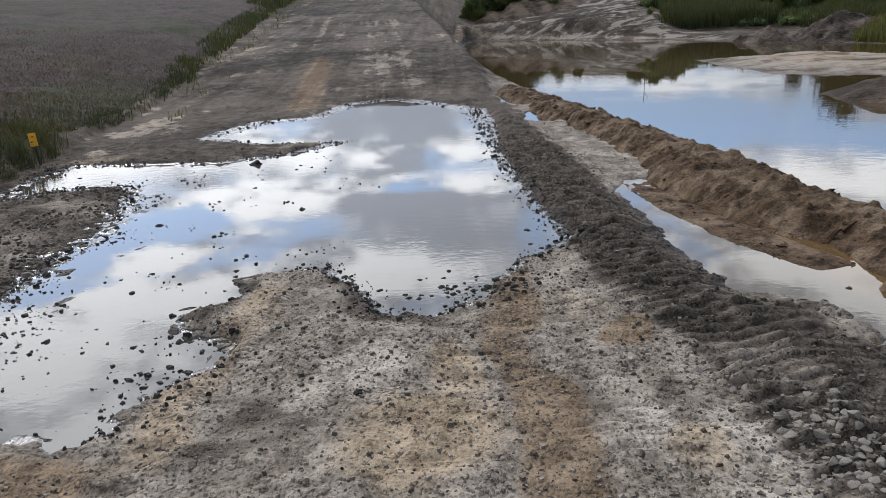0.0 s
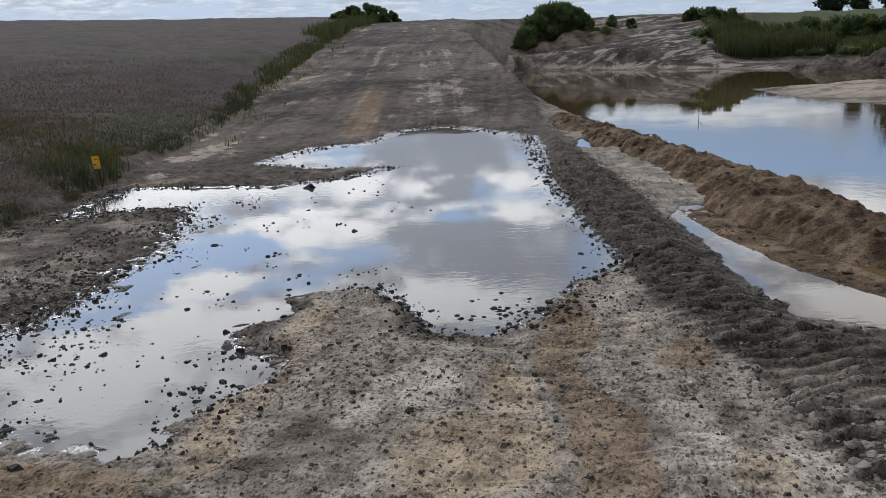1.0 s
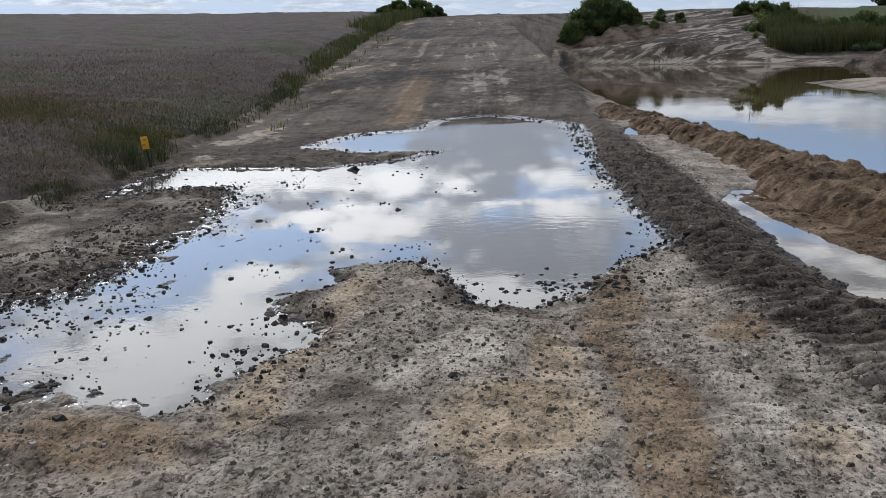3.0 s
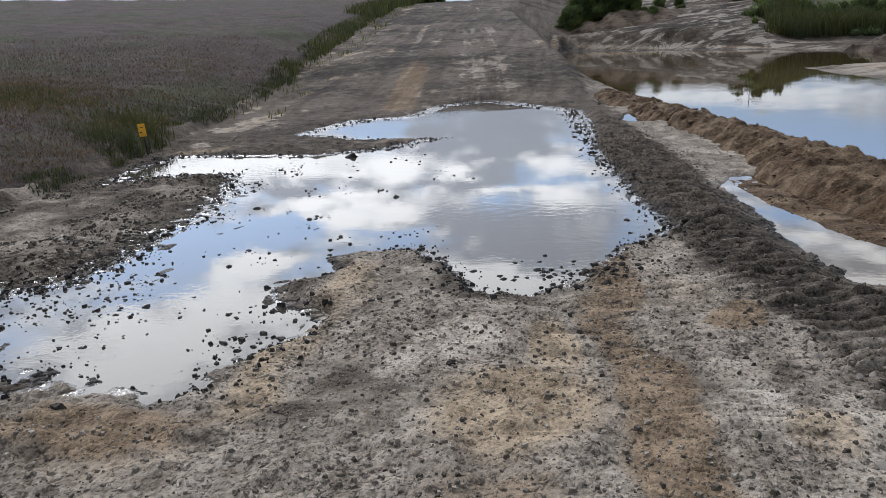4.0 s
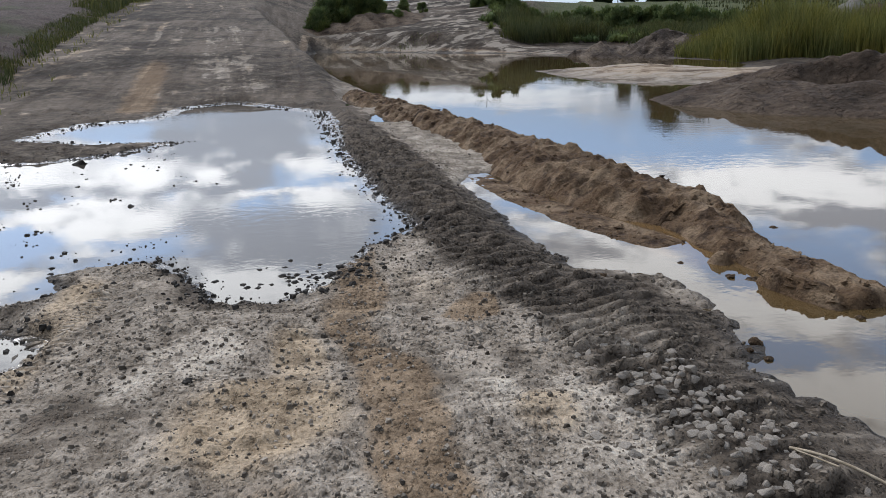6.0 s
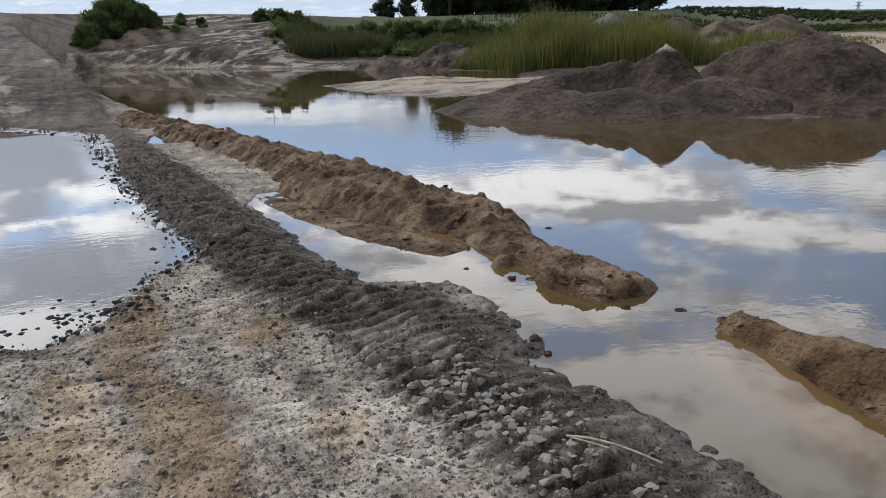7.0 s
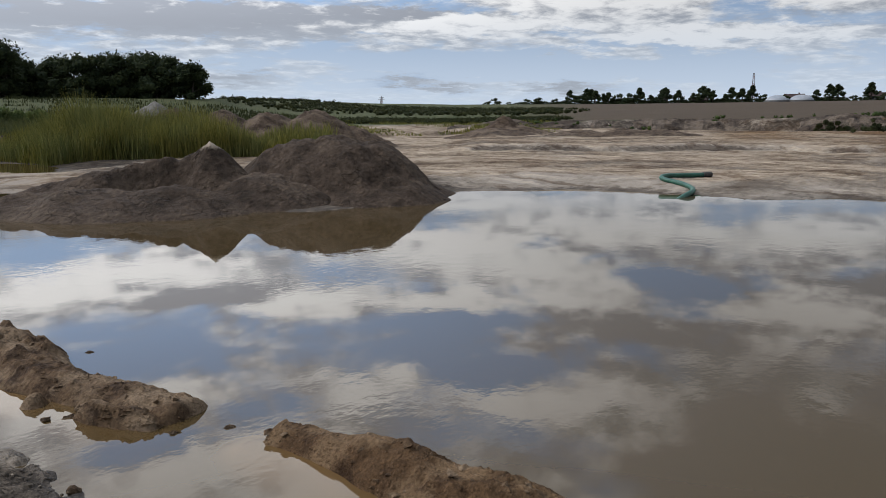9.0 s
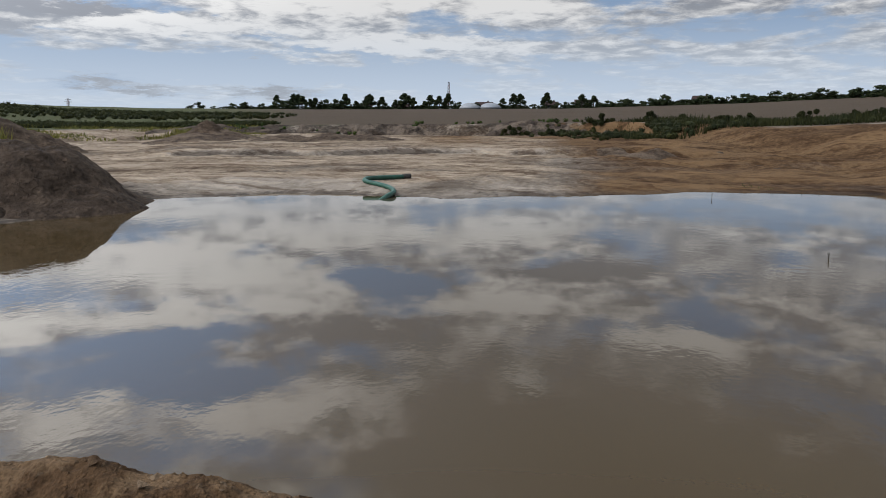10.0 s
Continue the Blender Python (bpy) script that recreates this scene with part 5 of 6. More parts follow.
# shrubs by the road's crest and on the mound
for az, d, tall, wide in ((-9.9, 76, 1.35, 1.6), (-8.9, 77, 1.7, 1.7), (-8.0, 78, 1.5, 1.6), (-7.2, 78, 1.1, 1.3), (-10.8, 74, 1.0, 1.3)):
    stand(tree("shrub", tall, wide, SCRUB, "low rounded green shrub at the crest of the road", "shrub", 26, 420, 0.075, "mound", 0.02, rise=0.8), *spot(az, d))
for az, d, tall, wide in ((2.1, 48.5, 1.35, 0.75), (2.9, 50, 1.9, 0.95), (3.7, 51, 2.25, 1.15), (4.6, 51.5, 2.1, 1.15), (5.5, 51.5, 1.75, 1.0), (6.2, 52, 1.2, 0.7)):
    stand(tree("shrub", tall, wide, SCRUB, "dense feathery green shrub on the earth mound", "shrub", 38, 380, 0.10, "mound", 0.02, rise=1.0), *spot(az, d))
for az, d, tall in ((7.6, 50, 0.8), (8.2, 52, 0.9), (9.3, 52, 0.6), (6.9, 50, 0.7)):
    stand(tree("shrub", tall, tall * 0.7, SCRUB, "small green shrub on the bare slope", "shrub", 14, 220, 0.06, "mound", 0.02, rise=0.8), *spot(az, d))
# hedge of willow scrub behind the far shore
for k in range(15):
    az = 13.2 + k * 1.2
    d = 52 - 0.35 * k + rng.uniform(-1, 1)
    tall = np.interp(az, (13, 16, 20, 24, 30), (0.8, 1.0, 1.3, 1.5, 1.4)) * rng.uniform(0.8, 1.15)
    stand(tree("scrub_bush", tall, tall * 0.75, SCRUB, "dark green willow scrub bush behind the pond", "bush", 26, 240, 0.10, "mound", 0.0, rise=0.9), *spot(az, d))


def scrub_belt(name, n, az0, az1, d0, d1, r0, r1, leaf, material_, label, per=40, clump=-0.3, size=4.0, seed=131, squash=0.8, rise=0.0):
    """A belt of low leafy growth: countless clumps in one mesh."""
    x, y = scatter(n, az0, az1, d0, d1)
    azs = np.degrees(np.arctan2(x, y))
    ok = (fbm(x, y, size, 3, seed) > clump) & (outline_distance(x, y, POND_LINE) > 0.5) & (rng.uniform(0, 1, n) < smooth(np.minimum(azs - az0, az1 - azs) / (0.14 * (az1 - az0)) + 0.1))
    x, y = x[ok], y[ok]
    r = rng.uniform(r0, r1, len(x)) * (0.8 + 0.5 * fbm(x, y, size, 3, seed + 2))
    c = np.stack([x, y, height_at(x, y) + r * 0.45], 1)
    return tagged(new(name, leafy_mesh(name, c, r, per, leaf, material_, squash, rise=rise)), label, "scrub", kind="stuff")


def meadow(name, n, az0, az1, d0, d1, tall, wide, material_, label, clump=0.0, size=1.5, lean=0.3, seed=98, soft=0.10, lower=None):
    x, y = scatter(n, az0, az1, d0, d1)
    azs = np.degrees(np.arctan2(x, y))
    side = np.minimum(azs - az0, az1 - azs) / (soft * (az1 - az0))
    ok = (fbm(x, y, size, 3, seed) - 0.7 * (1 - smooth(side)) > clump) & (outline_distance(x, y, POND_LINE) > 0.1)
    x, y = x[ok], y[ok]
    h = tall * rng.uniform(0.45, 1.2, len(x)) * (0.82 + 0.55 * fbm(x, y, size, 3, seed + 1)) * (0.40 + 0.60 * smooth(np.minimum(azs[ok] - az0, az1 - azs[ok]) / (2.2 * soft * (az1 - az0))))
    if lower:
        h = h * np.interp(azs[ok], *lower)
    me = blade_mesh(name, np.stack([x, y, height_at(x, y) - 0.03], 1), h, wide * rng.uniform(0.6, 1.4, len(x)), rng.uniform(0.05, lean, len(x)), material_)
    return tagged(new(name, me), label, "grass", kind="stuff")


meadow("reed_bed", 34000, 26.5, 47.5, 29, 37, 2.3, 0.028, REED, "tall yellow-green reeds standing behind the sand heaps", -0.5, 2.2, 0.4, soft=0.16, lower=((26, 31, 37, 41, 47), (0.8, 1.0, 1.0, 0.72, 0.45)))
meadow("reed_bed", 3500, 43.5, 50, 30, 35, 1.2, 0.05, REED, "lower yellow-green reeds beside the earth mound", -0.2, 2.0, 0.3)
scrub_belt("tall_weeds", 900, 13, 33, 43, 56, 0.2, 0.5, 0.085, SCRUB, "green weeds and willow scrub covering the far bank", 90, -0.25, 3.0, rise=0.9)
meadow("tall_weeds", 52000, 13.0, 33, 41, 54, 1.25, 0.035, WEED, "tall green grass between the scrub", 0.0, 3.0, 0.6)
scrub_belt("green_field_strip", 1900, 39, 67, 92, 160, 0.3, 0.6, 0.11, BANKWEED, "dark green crop strip on the far field", 24, -0.5, 7, rise=0.5)
scrub_belt("green_field_strip", 1500, 46, 66, 64, 72, 0.16, 0.36, 0.07, BANKWEED, "dark green weed strip behind the sand pit", 40, -0.4, 5, rise=0.7)
meadow("yellow_grass", 14000, 25, 50, 40, 82, 0.40, 0.06, BANKWEED, "rough olive grass behind the reeds", -0.25, 4)
meadow("yellow_grass", 12000, 43, 66, 52, 66, 0.3, 0.06, REED, "low yellow-green grass on the pit's edge", -0.1, 4)
scrub_belt("bank_weeds", 1300, 83, 113, 50.5, 60, 0.18, 0.42, 0.05, BANKWEED, "green weeds and bushes along the top of the pit bank", 70, -0.15, 3, rise=0.7)
meadow("bank_weeds", 9000, 88, 113, 50, 60, 0.6, 0.05, BANKWEED, "green grass along the top of the pit bank", -0.1, 3)
scrub_belt("bank_weeds", 140, 59, 88, 60.5, 65, 0.15, 0.32, 0.06, BUSH, "sparse weeds along the top of the pit bank", 30, 0.05, 2)
meadow("shore_grass", 500, 4, 11, 43.2, 44.4, 0.3, 0.015, WEED, "thin grass standing at the pond's far shore", -0.3, 1)
meadow("shore_grass", 260, 96, 108, 20.3, 21.3, 0.10, 0.012, WEED, "short grass tufts at the pond's far shore", 0.0, 1)
for k in range(12):
    az = 83 + k * 2.3 + rng.uniform(-0.8, 0.8)
    stand(tree("scrub_bush", 0.75 * rng.uniform(0.7, 1.2), 1.2, BANKWEED, "low dark bush on the pit's edge bank", "bush", 16, 260, 0.07, "mound", 0.0, rise=0.6), *spot(az, 57 + rng.uniform(-1, 1)))

# the small wood on the rise
for k in range(22):
    az = 24.6 + 15.6 * (k + 0.5) / 22 + rng.uniform(-0.3, 0.3)
    tall = np.interp(az, (24, 26, 28, 30, 33, 36, 38, 39.5, 41), (3.6, 4.6, 4.3, 4.4, 4.7, 4.9, 4.4, 3.6, 2.4)) * rng.uniform(0.9, 1.06)
    stand(tree("broadleaf_tree", tall, tall * 0.46, WOODS, "dark broadleaf tree in a small dense wood", "tree", 26, 150, 0.15, low=0.06), *spot(az, 92 + rng.uniform(-4, 4)))
stand(tree("broadleaf_tree", 7.2, 2.2, WOODS, "tall loose-crowned tree rising over the wood", "tree", 20, 120, 0.14, low=0.35, heart=0.45), *spot(26.0, 88))
stand(tree("broadleaf_tree", 6.2, 1.3, WOODS, "tall slender tree at the edge of the wood", "tree", 14, 120, 0.14, low=0.35, heart=0.45), *spot(28.2, 90))
stand(tree("broadleaf_tree", 3.6, 0.7, WOODS, "lone upright tree beside the wood", "tree", 20, 110, 0.12, low=0.08), *spot(23.3, 84))
stand(tree("broadleaf_tree", 2.1, 1.6, WOODS, "low round tree beside the wood", "tree", 22, 140, 0.12, "mound", 0.0), *spot(21.6, 84))

# trees and roofs of the far village
kinds = [tree("village_tree", 7.5, 6.0, WOODS, "distant dark round tree at the village", "tree", 22, 24, 0.75, "mound", 0.0),
         tree("village_tree", 8.5, 3.8, WOODS, "distant dark spruce at the village", "tree", 46, 18, 0.5, "cone", 0.0),
         tree("village_tree", 5, 6.5, WOODS, "distant low tree at the village", "tree", 16, 24, 0.75, "mound", 0.0)]
far_row = []
for k in range(120):
    az = 59.5 + 47 * k / 119 + rng.uniform(-0.3, 0.3)
    if az < 62 and k % 2:
        continue
    d = np.interp(az, (60, 75, 88, 98, 107), (380, 385, 370, 290, 225)) + rng.uniform(-8, 8)
    kind = kinds[1] if (66 < az < 77 and rng.uniform() < 0.3) else kinds[int(rng.integers(0, 3)) if az < 88 else (0 if rng.uniform() < 0.7 else 2)]
    s = np.interp(az, (60, 64, 70, 75.5, 77, 86, 95, 101, 107), (0.8, 1.15, 1.4, 1.3, 1.1, 1.2, 1.5, 1.65, 1.95)) * rng.uniform(0.55, 1.1) * d / 380
    x, y = spot(az, d)
    m = Matrix.Translation((x, y, float(height_at(x, y)[0]) - 0.3)) @ pose(0, 0, 0, 0, 0, rng.uniform(0, 360)) @ Matrix.Diagonal((s, s, s * rng.uniform(0.7, 0.95), 1))
    far_row.append((kind, m))
for k in range(130):
    az = 62.5 + 45 * k / 129 + rng.uniform(-0.3, 0.3)
    if fbm(np.array([az]), np.array([0.0]), 2.2, 2, 141)[0] < (-0.05 if 77 < az < 92 else -0.6):
        continue
    d = np.interp(az, (60, 75, 88, 98, 107), (384, 390, 374, 294, 229)) + rng.uniform(-4, 4)
    x, y = spot(az, d)
    s = rng.uniform(0.9, 1.4) * d / 380
    far_row.append((kinds[2], Matrix.Translation((x, y, float(height_at(x, y)[0]) - 0.3)) @ pose(0, 0, 0, 0, 0, rng.uniform(0, 360)) @ Matrix.Diagonal((s * 1.35, s * 1.35, s * 0.68, 1))))
used = set()
for kind, m in far_row:
    if kind.name in used:
        tagged(copy_thing(kind, m), group="far row of village trees")
    else:
        used.add(kind.name)
        kind.matrix_basis = m
        tagged(kind, group="far row of village trees")

# ---- stones, clods and crumbs ----


def lump_mesh(name, seed, material_, flat=0.7, cuts=2, jag=0.40):
    """An angular stone or clod about 1 m across."""
    bm = bmesh.new()
    bmesh.ops.create_icosphere(bm, subdivisions=cuts, radius=0.5)
    off = Vector((seed * 3.1, seed * 1.7, seed * 5.3))
    for v in bm.verts:
        v.co *= 1 + jag * noise.noise(v.co * 2.4 + off) + 0.5 * jag * noise.noise(v.co * 5.5 + off)
        v.co.z *= flat
    me = bpy.data.meshes.new(name)
    bm.to_mesh(me)
    bm.free()
    me.materials.append(material_)
    return me


def lay(name, meshes, x, y, size, label, category, group, level=None, sink=0.25):
    z = height_at(x, y)
    if level is not None:
        z = np.maximum(z, level - 0.25 * size)
    for k in range(len(x)):
        ob = new(name, meshes[k % len(meshes)])
        s = float(size[k])
        ob.matrix_basis = Matrix.Translation((float(x[k]), float(y[k]), float(z[k]) + s * (0.35 - sink))) @ pose(0, 0, 0, rng.uniform(-20, 20), rng.uniform(-20, 20), rng.uniform(0, 360)) @ Matrix.Diagonal(
            (s * rng.uniform(0.8, 1.3), s * rng.uniform(0.8, 1.2), s * rng.uniform(0.8, 1.1), 1))
        tagged(ob, label, category, group)


def crumb_bed(name, x, y, size, material_, label, level=None):
    """Countless small crumbs in one mesh: squashed, twisted octahedra."""
    n = len(x)
    z = height_at(x, y)
    if level is not None:
        z = np.maximum(z, level - 0.2 * size)
    o = np.array([[i, j, k] for k in (-1, 1) for j in (-1, 1) for i in (-1, 1)], float) * 0.36
    f = np.array([[0, 2, 3, 1], [4, 5, 7, 6], [0, 1, 5, 4], [1, 3, 7, 5], [3, 2, 6, 7], [2, 0, 4, 6]])
    a = rng.uniform(0, 2 * math.pi, n)
    p = o[None] * (1 + 0.42 * rng.uniform(-1, 1, (n, 8, 3)))
    p[:, 4:, :2] *= rng.uniform(0.45, 0.85, (n, 1, 1))
    p = p * size[:, None, None] * rng.uniform(0.75, 1.3, (n, 1, 3)) * np.array([1.25, 1.0, 0.85])
    c, s = np.cos(a)[:, None], np.sin(a)[:, None]
    v = np.stack([p[..., 0] * c - p[..., 1] * s + x[:, None], p[..., 0] * s + p[..., 1] * c + y[:, None], p[..., 2] + (z + 0.16 * size)[:, None]], -1)
    me = mesh_of(name, v.reshape(-1, 3), (np.arange(n)[:, None, None] * 8 + f[None]).reshape(-1, 4), material_, flat_shade=True)
    return tagged(new(name, me), label, "gravel", kind="stuff")


clods = [lump_mesh("clod", k, CLOD, 0.75, 2, 0.5) for k in range(6)]


def stone_mesh(seed):
    """An angular stone: the hull of a few strewn points, its corners worn off."""
    pick_ = np.random.default_rng(seed)
    bm = bmesh.new()
    p = pick_.normal(size=(13, 3))
    p = p / np.linalg.norm(p, axis=1)[:, None] * pick_.uniform(0.36, 0.5, (13, 1)) * np.array([1.15, 1.0, 0.72])
    for q in p:
        bm.verts.new(q)
    bmesh.ops.convex_hull(bm, input=bm.verts[:])
    bmesh.ops.bevel(bm, geom=bm.edges[:], offset=0.035, segments=1, affect="EDGES")
    me = bpy.data.meshes.new("stone")
    bm.to_mesh(me)
    bm.free()
    me.materials.append(STONE)
    return me


stones = [stone_mesh(k + 20) for k in range(9)]

# dark clods lying in and round the puddle
gx_, gy_ = rng.uniform(-4.6, 1.0, 9000), rng.uniform(2.4, 14.5, 9000)
edge_ = outline_distance(gx_, gy_, PUDDLE_LINE)
lively_ = smooth((-0.2 - gx_) / 1.2) * smooth((10.5 - gy_) / 2)
want = np.exp(-(edge_ / 0.16) ** 2) * 0.9 + (edge_ < 0) * lively_ * 0.45 * smooth(fbm(gx_, gy_, 0.5, 3, 206) * 4) + 0.5 * np.exp(-((gx_ + 2.0) / 0.5) ** 2 - ((gy_ - 3.5) / 0.35) ** 2)
want *= smooth(fbm(gx_, gy_, 0.7, 3, 201) * 1.5 + 0.55)
pick = np.flatnonzero(rng.uniform(0, 1, len(want)) < want)[:290]
lay("mud_clod", clods, gx_[pick], gy_[pick], 0.016 + 0.034 * rng.uniform(0, 1, len(pick)) ** 2.5, "dark wet mud clod lying in the shallow puddle", "mud clod", "clods round the puddle", 0.0)
# a heap of clods where the water laps over at the near end
hx_, hy_ = rng.normal(0.12, 0.22, 60), rng.normal(4.50, 0.13, 60)
lay("mud_clod", clods, hx_, hy_, 0.018 + 0.032 * rng.uniform(0, 1, 60) ** 2, "dark wet mud clod at the near rim of the puddle", "mud clod", "clods at the puddle's near rim", 0.0)
for x, y, s in ((-2.18, 3.9, 0.048), (-1.33, 4.45, 0.042), (-1.44, 5.03, 0.042), (-2.24, 9.11, 0.15), (-1.30, 6.72, 0.055), (-2.41, 6.35, 0.065), (-2.76, 5.09, 0.05), (-2.0, 4.65, 0.035), (0.39, 10.3, 0.07), (-0.43, 3.1, 0.04)):
    lay("mud_clod", clods, np.array([x]), np.array([y]), np.array([s]), "large dark mud clod standing out of the puddle", "mud clod", "large clods of the puddle", 0.0)
# crumbs of mud along all the puddle's rims
n = 9000
bx, by = rng.uniform(-4.7, 1.2, n * 4), rng.uniform(2.3, 15.5, n * 4)
be = outline_distance(bx, by, PUDDLE_LINE)
bl = smooth((-0.4 - bx) / 1.2) * smooth((9.5 - by) / 2)
bw = np.exp(-((be - 0.02) / (0.12 + 0.12 * bl)) ** 2) + (be < 0) * bl * 0.55 * smooth(fbm(bx, by, 0.45, 3, 203) * 4 - 0.6)
bw = bw * smooth(fbm(bx, by, 0.6, 3, 204) * 3 + 0.5)
bk = np.flatnonzero(rng.uniform(0, 1, len(bw)) < bw)[:n]
crumb_bed("mud_crumbs", bx[bk], by[bk], 0.009 + 0.027 * rng.uniform(0, 1, len(bk)) ** 3, CLOD, "dark mud crumbs scattered along the puddle's rim", 0.0)
# flecks of mud in the shallow corner
fx_, fy_ = rng.uniform(-3.3, -1.5, 9000), rng.uniform(2.9, 4.5, 9000)
fk = np.flatnonzero((fbm(fx_, fy_, 0.35, 3, 211) > -0.12) & (rng.uniform(0, 1, 9000) < 0.15 + 0.85 * smooth((-1.9 - fx_) / 0.6)))[:750]
crumb_bed("mud_crumbs", fx_[fk], fy_[fk], 0.008 + 0.024 * rng.uniform(0, 1, len(fk)) ** 3, CLOD, "dark flecks of mud standing out of the shallow water", -0.003)
# gravel stones on the bank by the ditch
sx_, sy_ = rng.normal(1.40, 0.15, 900), rng.normal(2.48, 0.32, 900)
keep_ = (outline_distance(sx_, sy_, POND_LINE) > 0.12) & (fbm(sx_, sy_, 0.35, 3, 205) > -0.25)
sx_, sy_ = sx_[keep_][:290], sy_[keep_][:290]
lay("stone", stones, sx_, sy_, 0.018 + 0.044 * rng.uniform(0, 1, len(sx_)) ** 1.5, "rounded grey-brown field stone half sunk in the muddy bank", "stone", "stones on the ditch bank", sink=0.32)
# grit and small clods all over the near road
n = 22000
rx_, ry_ = rng.uniform(-3.2, 2.2, n), 1.3 + 7.5 * rng.uniform(0, 1, n) ** 1.4
ok_ = (outline_distance(rx_, ry_, PUDDLE_LINE) > 0.02) & (outline_distance(rx_, ry_, POND_LINE) > 0.03) & (fbm(rx_, ry_, 0.55, 3, 207) > -0.32) & (line_place(rx_, ry_, BAND_LINE)[0] > 0.34) & (rx_ < 1.5)
rx_, ry_ = rx_[ok_], ry_[ok_]
crumb_bed("road_grit", rx_, ry_, 0.006 + 0.017 * rng.uniform(0, 1, len(rx_)) ** 2.6, GRIT, "grit and dried mud crumbs on the dirt road")
n = 9000
rx_, ry_ = rng.uniform(-4.4, 1.9, n), 1.3 + 13 * rng.uniform(0, 1, n) ** 1.6
ok_ = (outline_distance(rx_, ry_, PUDDLE_LINE) > 0.02) & (outline_distance(rx_, ry_, POND_LINE) > 0.03) & (fbm(rx_, ry_, 0.55, 3, 208) > 0.02)
rx_, ry_ = rx_[ok_], ry_[ok_]
crumb_bed("mud_crumbs", rx_, ry_, 0.007 + 0.024 * rng.uniform(0, 1, len(rx_)) ** 3, CRUMB, "dark mud crumbs on the dirt road")
# trampled mud between the field and the puddle
rx_, ry_ = rng.uniform(-4.7, -2.5, 5000), rng.uniform(4.1, 9.2, 5000)
ok_ = (outline_distance(rx_, ry_, PUDDLE_LINE) > 0.02) & (fbm(rx_, ry_, 0.5, 3, 212) > -0.05) & (road_distance(rx_, ry_) < 0)
rx_, ry_ = rx_[ok_], ry_[ok_]
crumb_bed("mud_crumbs", rx_, ry_, 0.010 + 0.034 * rng.uniform(0, 1, len(rx_)) ** 3, CRUMB, "dark trampled mud crumbs between field and puddle")
# lumps of churned mud on the band of wheel tracks and the ditch bank
n = 4500
rx_, ry_ = rng.uniform(0.2, 2.2, n), 1.2 + 11 * rng.uniform(0, 1, n) ** 1.7
to_band = line_place(rx_, ry_, BAND_LINE)[0]
ok_ = (outline_distance(rx_, ry_, PUDDLE_LINE) > 0.02) & (outline_distance(rx_, ry_, POND_LINE) > -0.03) & (to_band < 0.55) & (fbm(rx_, ry_, 0.3, 3, 209) > -0.15)
rx_, ry_ = rx_[ok_], ry_[ok_]
crumb_bed("mud_lumps", rx_, ry_, 0.007 + 0.026 * rng.uniform(0, 1, len(rx_)) ** 4, CRUMB, "brown lumps of churned mud along the wheel tracks", POND_Z)
# clods crumbled off the berms and lying in the ditch
for x, y, s in ((2.93, 3.11, 0.10), (2.72, 3.3, 0.09), (2.45, 4.05, 0.10), (2.54, 3.97, 0.12), (2.6, 3.75, 0.10), (2.04, 3.11, 0.09), (2.0, 2.95, 0.07), (1.95, 3.02, 0.06), (1.69, 4.07, 0.06), (1.95, 4.15, 0.05), (2.05, 4.12, 0.05), (3.32, 5.0, 0.09), (2.3, 4.35, 0.08)):
    lay("earth_clod", [lump_mesh("clod", int(x * 100), BERM, 0.55, 2, 0.55)], np.array([x]), np.array([y]), np.array([s * 0.7]), "brown earth clod lying at the water's edge", "earth clod", "clods at the ditch", POND_Z)

# the chevron print of a narrow tyre in the drying silt
SILT = plain_material("drying_silt", (0.19, 0.15, 0.11), (0.34, 0.28, 0.21), 40, 0.9, 0.002, random=0.2)
trail = [(-1.16, 2.95), (-1.08, 3.4), (-1.03, 3.8), (-1.0, 4.25), (-0.98, 4.6)]
verts_, faces_ = [], []
for k in range(32):
    yk = 2.95 + 1.65 * k / 31
    xk = float(np.interp(yk, [p[1] for p in trail], [p[0] for p in trail]))
    for s_ in (-1, 1):
        if rng.uniform() < 0.12:
            continue
        a0, b0 = np.array([xk + s_ * 0.006, yk]), np.array([xk + s_ * rng.uniform(0.045, 0.06), yk - 0.022])
        n0, base_ = np.array([0.0, 0.011]), len(verts_)
        for q, lift in ((a0 - n0, -0.01), (b0 - n0, -0.01), (b0 + n0, -0.01), (a0 + n0, -0.01), (a0 - n0 * 0.5, 0.004), (b0 - n0 * 0.5, 0.002), (b0 + n0 * 0.5, 0.002), (a0 + n0 * 0.5, 0.004)):
            verts_.append((q[0], q[1], float(height_at(q[0], q[1])[0]) + lift))
        faces_ += [[base_ + i for i in q] for q in ((4, 5, 6, 7), (0, 1, 5, 4), (1, 2, 6, 5), (2, 3, 7, 6), (3, 0, 4, 7))]
tagged(new("tyre_print", mesh_of("tyre_print", np.array(verts_), np.array(faces_), SILT)), "faint chevron tyre print pressed in the drying silt", "tyre print", kind="stuff")

# ---- small things ----


def tube_part(name, points, radius, material_, parent=None, label="", sides=3):
    cu = bpy.data.curves.new(name, "CURVE")
    cu.dimensions, cu.bevel_depth, cu.bevel_resolution, cu.use_fill_caps = "3D", radius, sides, True
    sp = cu.splines.new("NURBS")
    sp.points.add(len(points) - 1)
    for p, q in zip(sp.points, points):
        p.co = (*q, 1)
    sp.use_endpoint_u, sp.order_u, sp.resolution_u = True, 4, 8
    cu.materials.append(material_)
    tmp = bpy.data.objects.new(name, cu)
    me = bpy.data.meshes.new_from_object(tmp)
    bpy.data.objects.remove(tmp)
    ob = new(name, me)
    if parent:
        ob.parent = parent
    return tagged(ob, label)


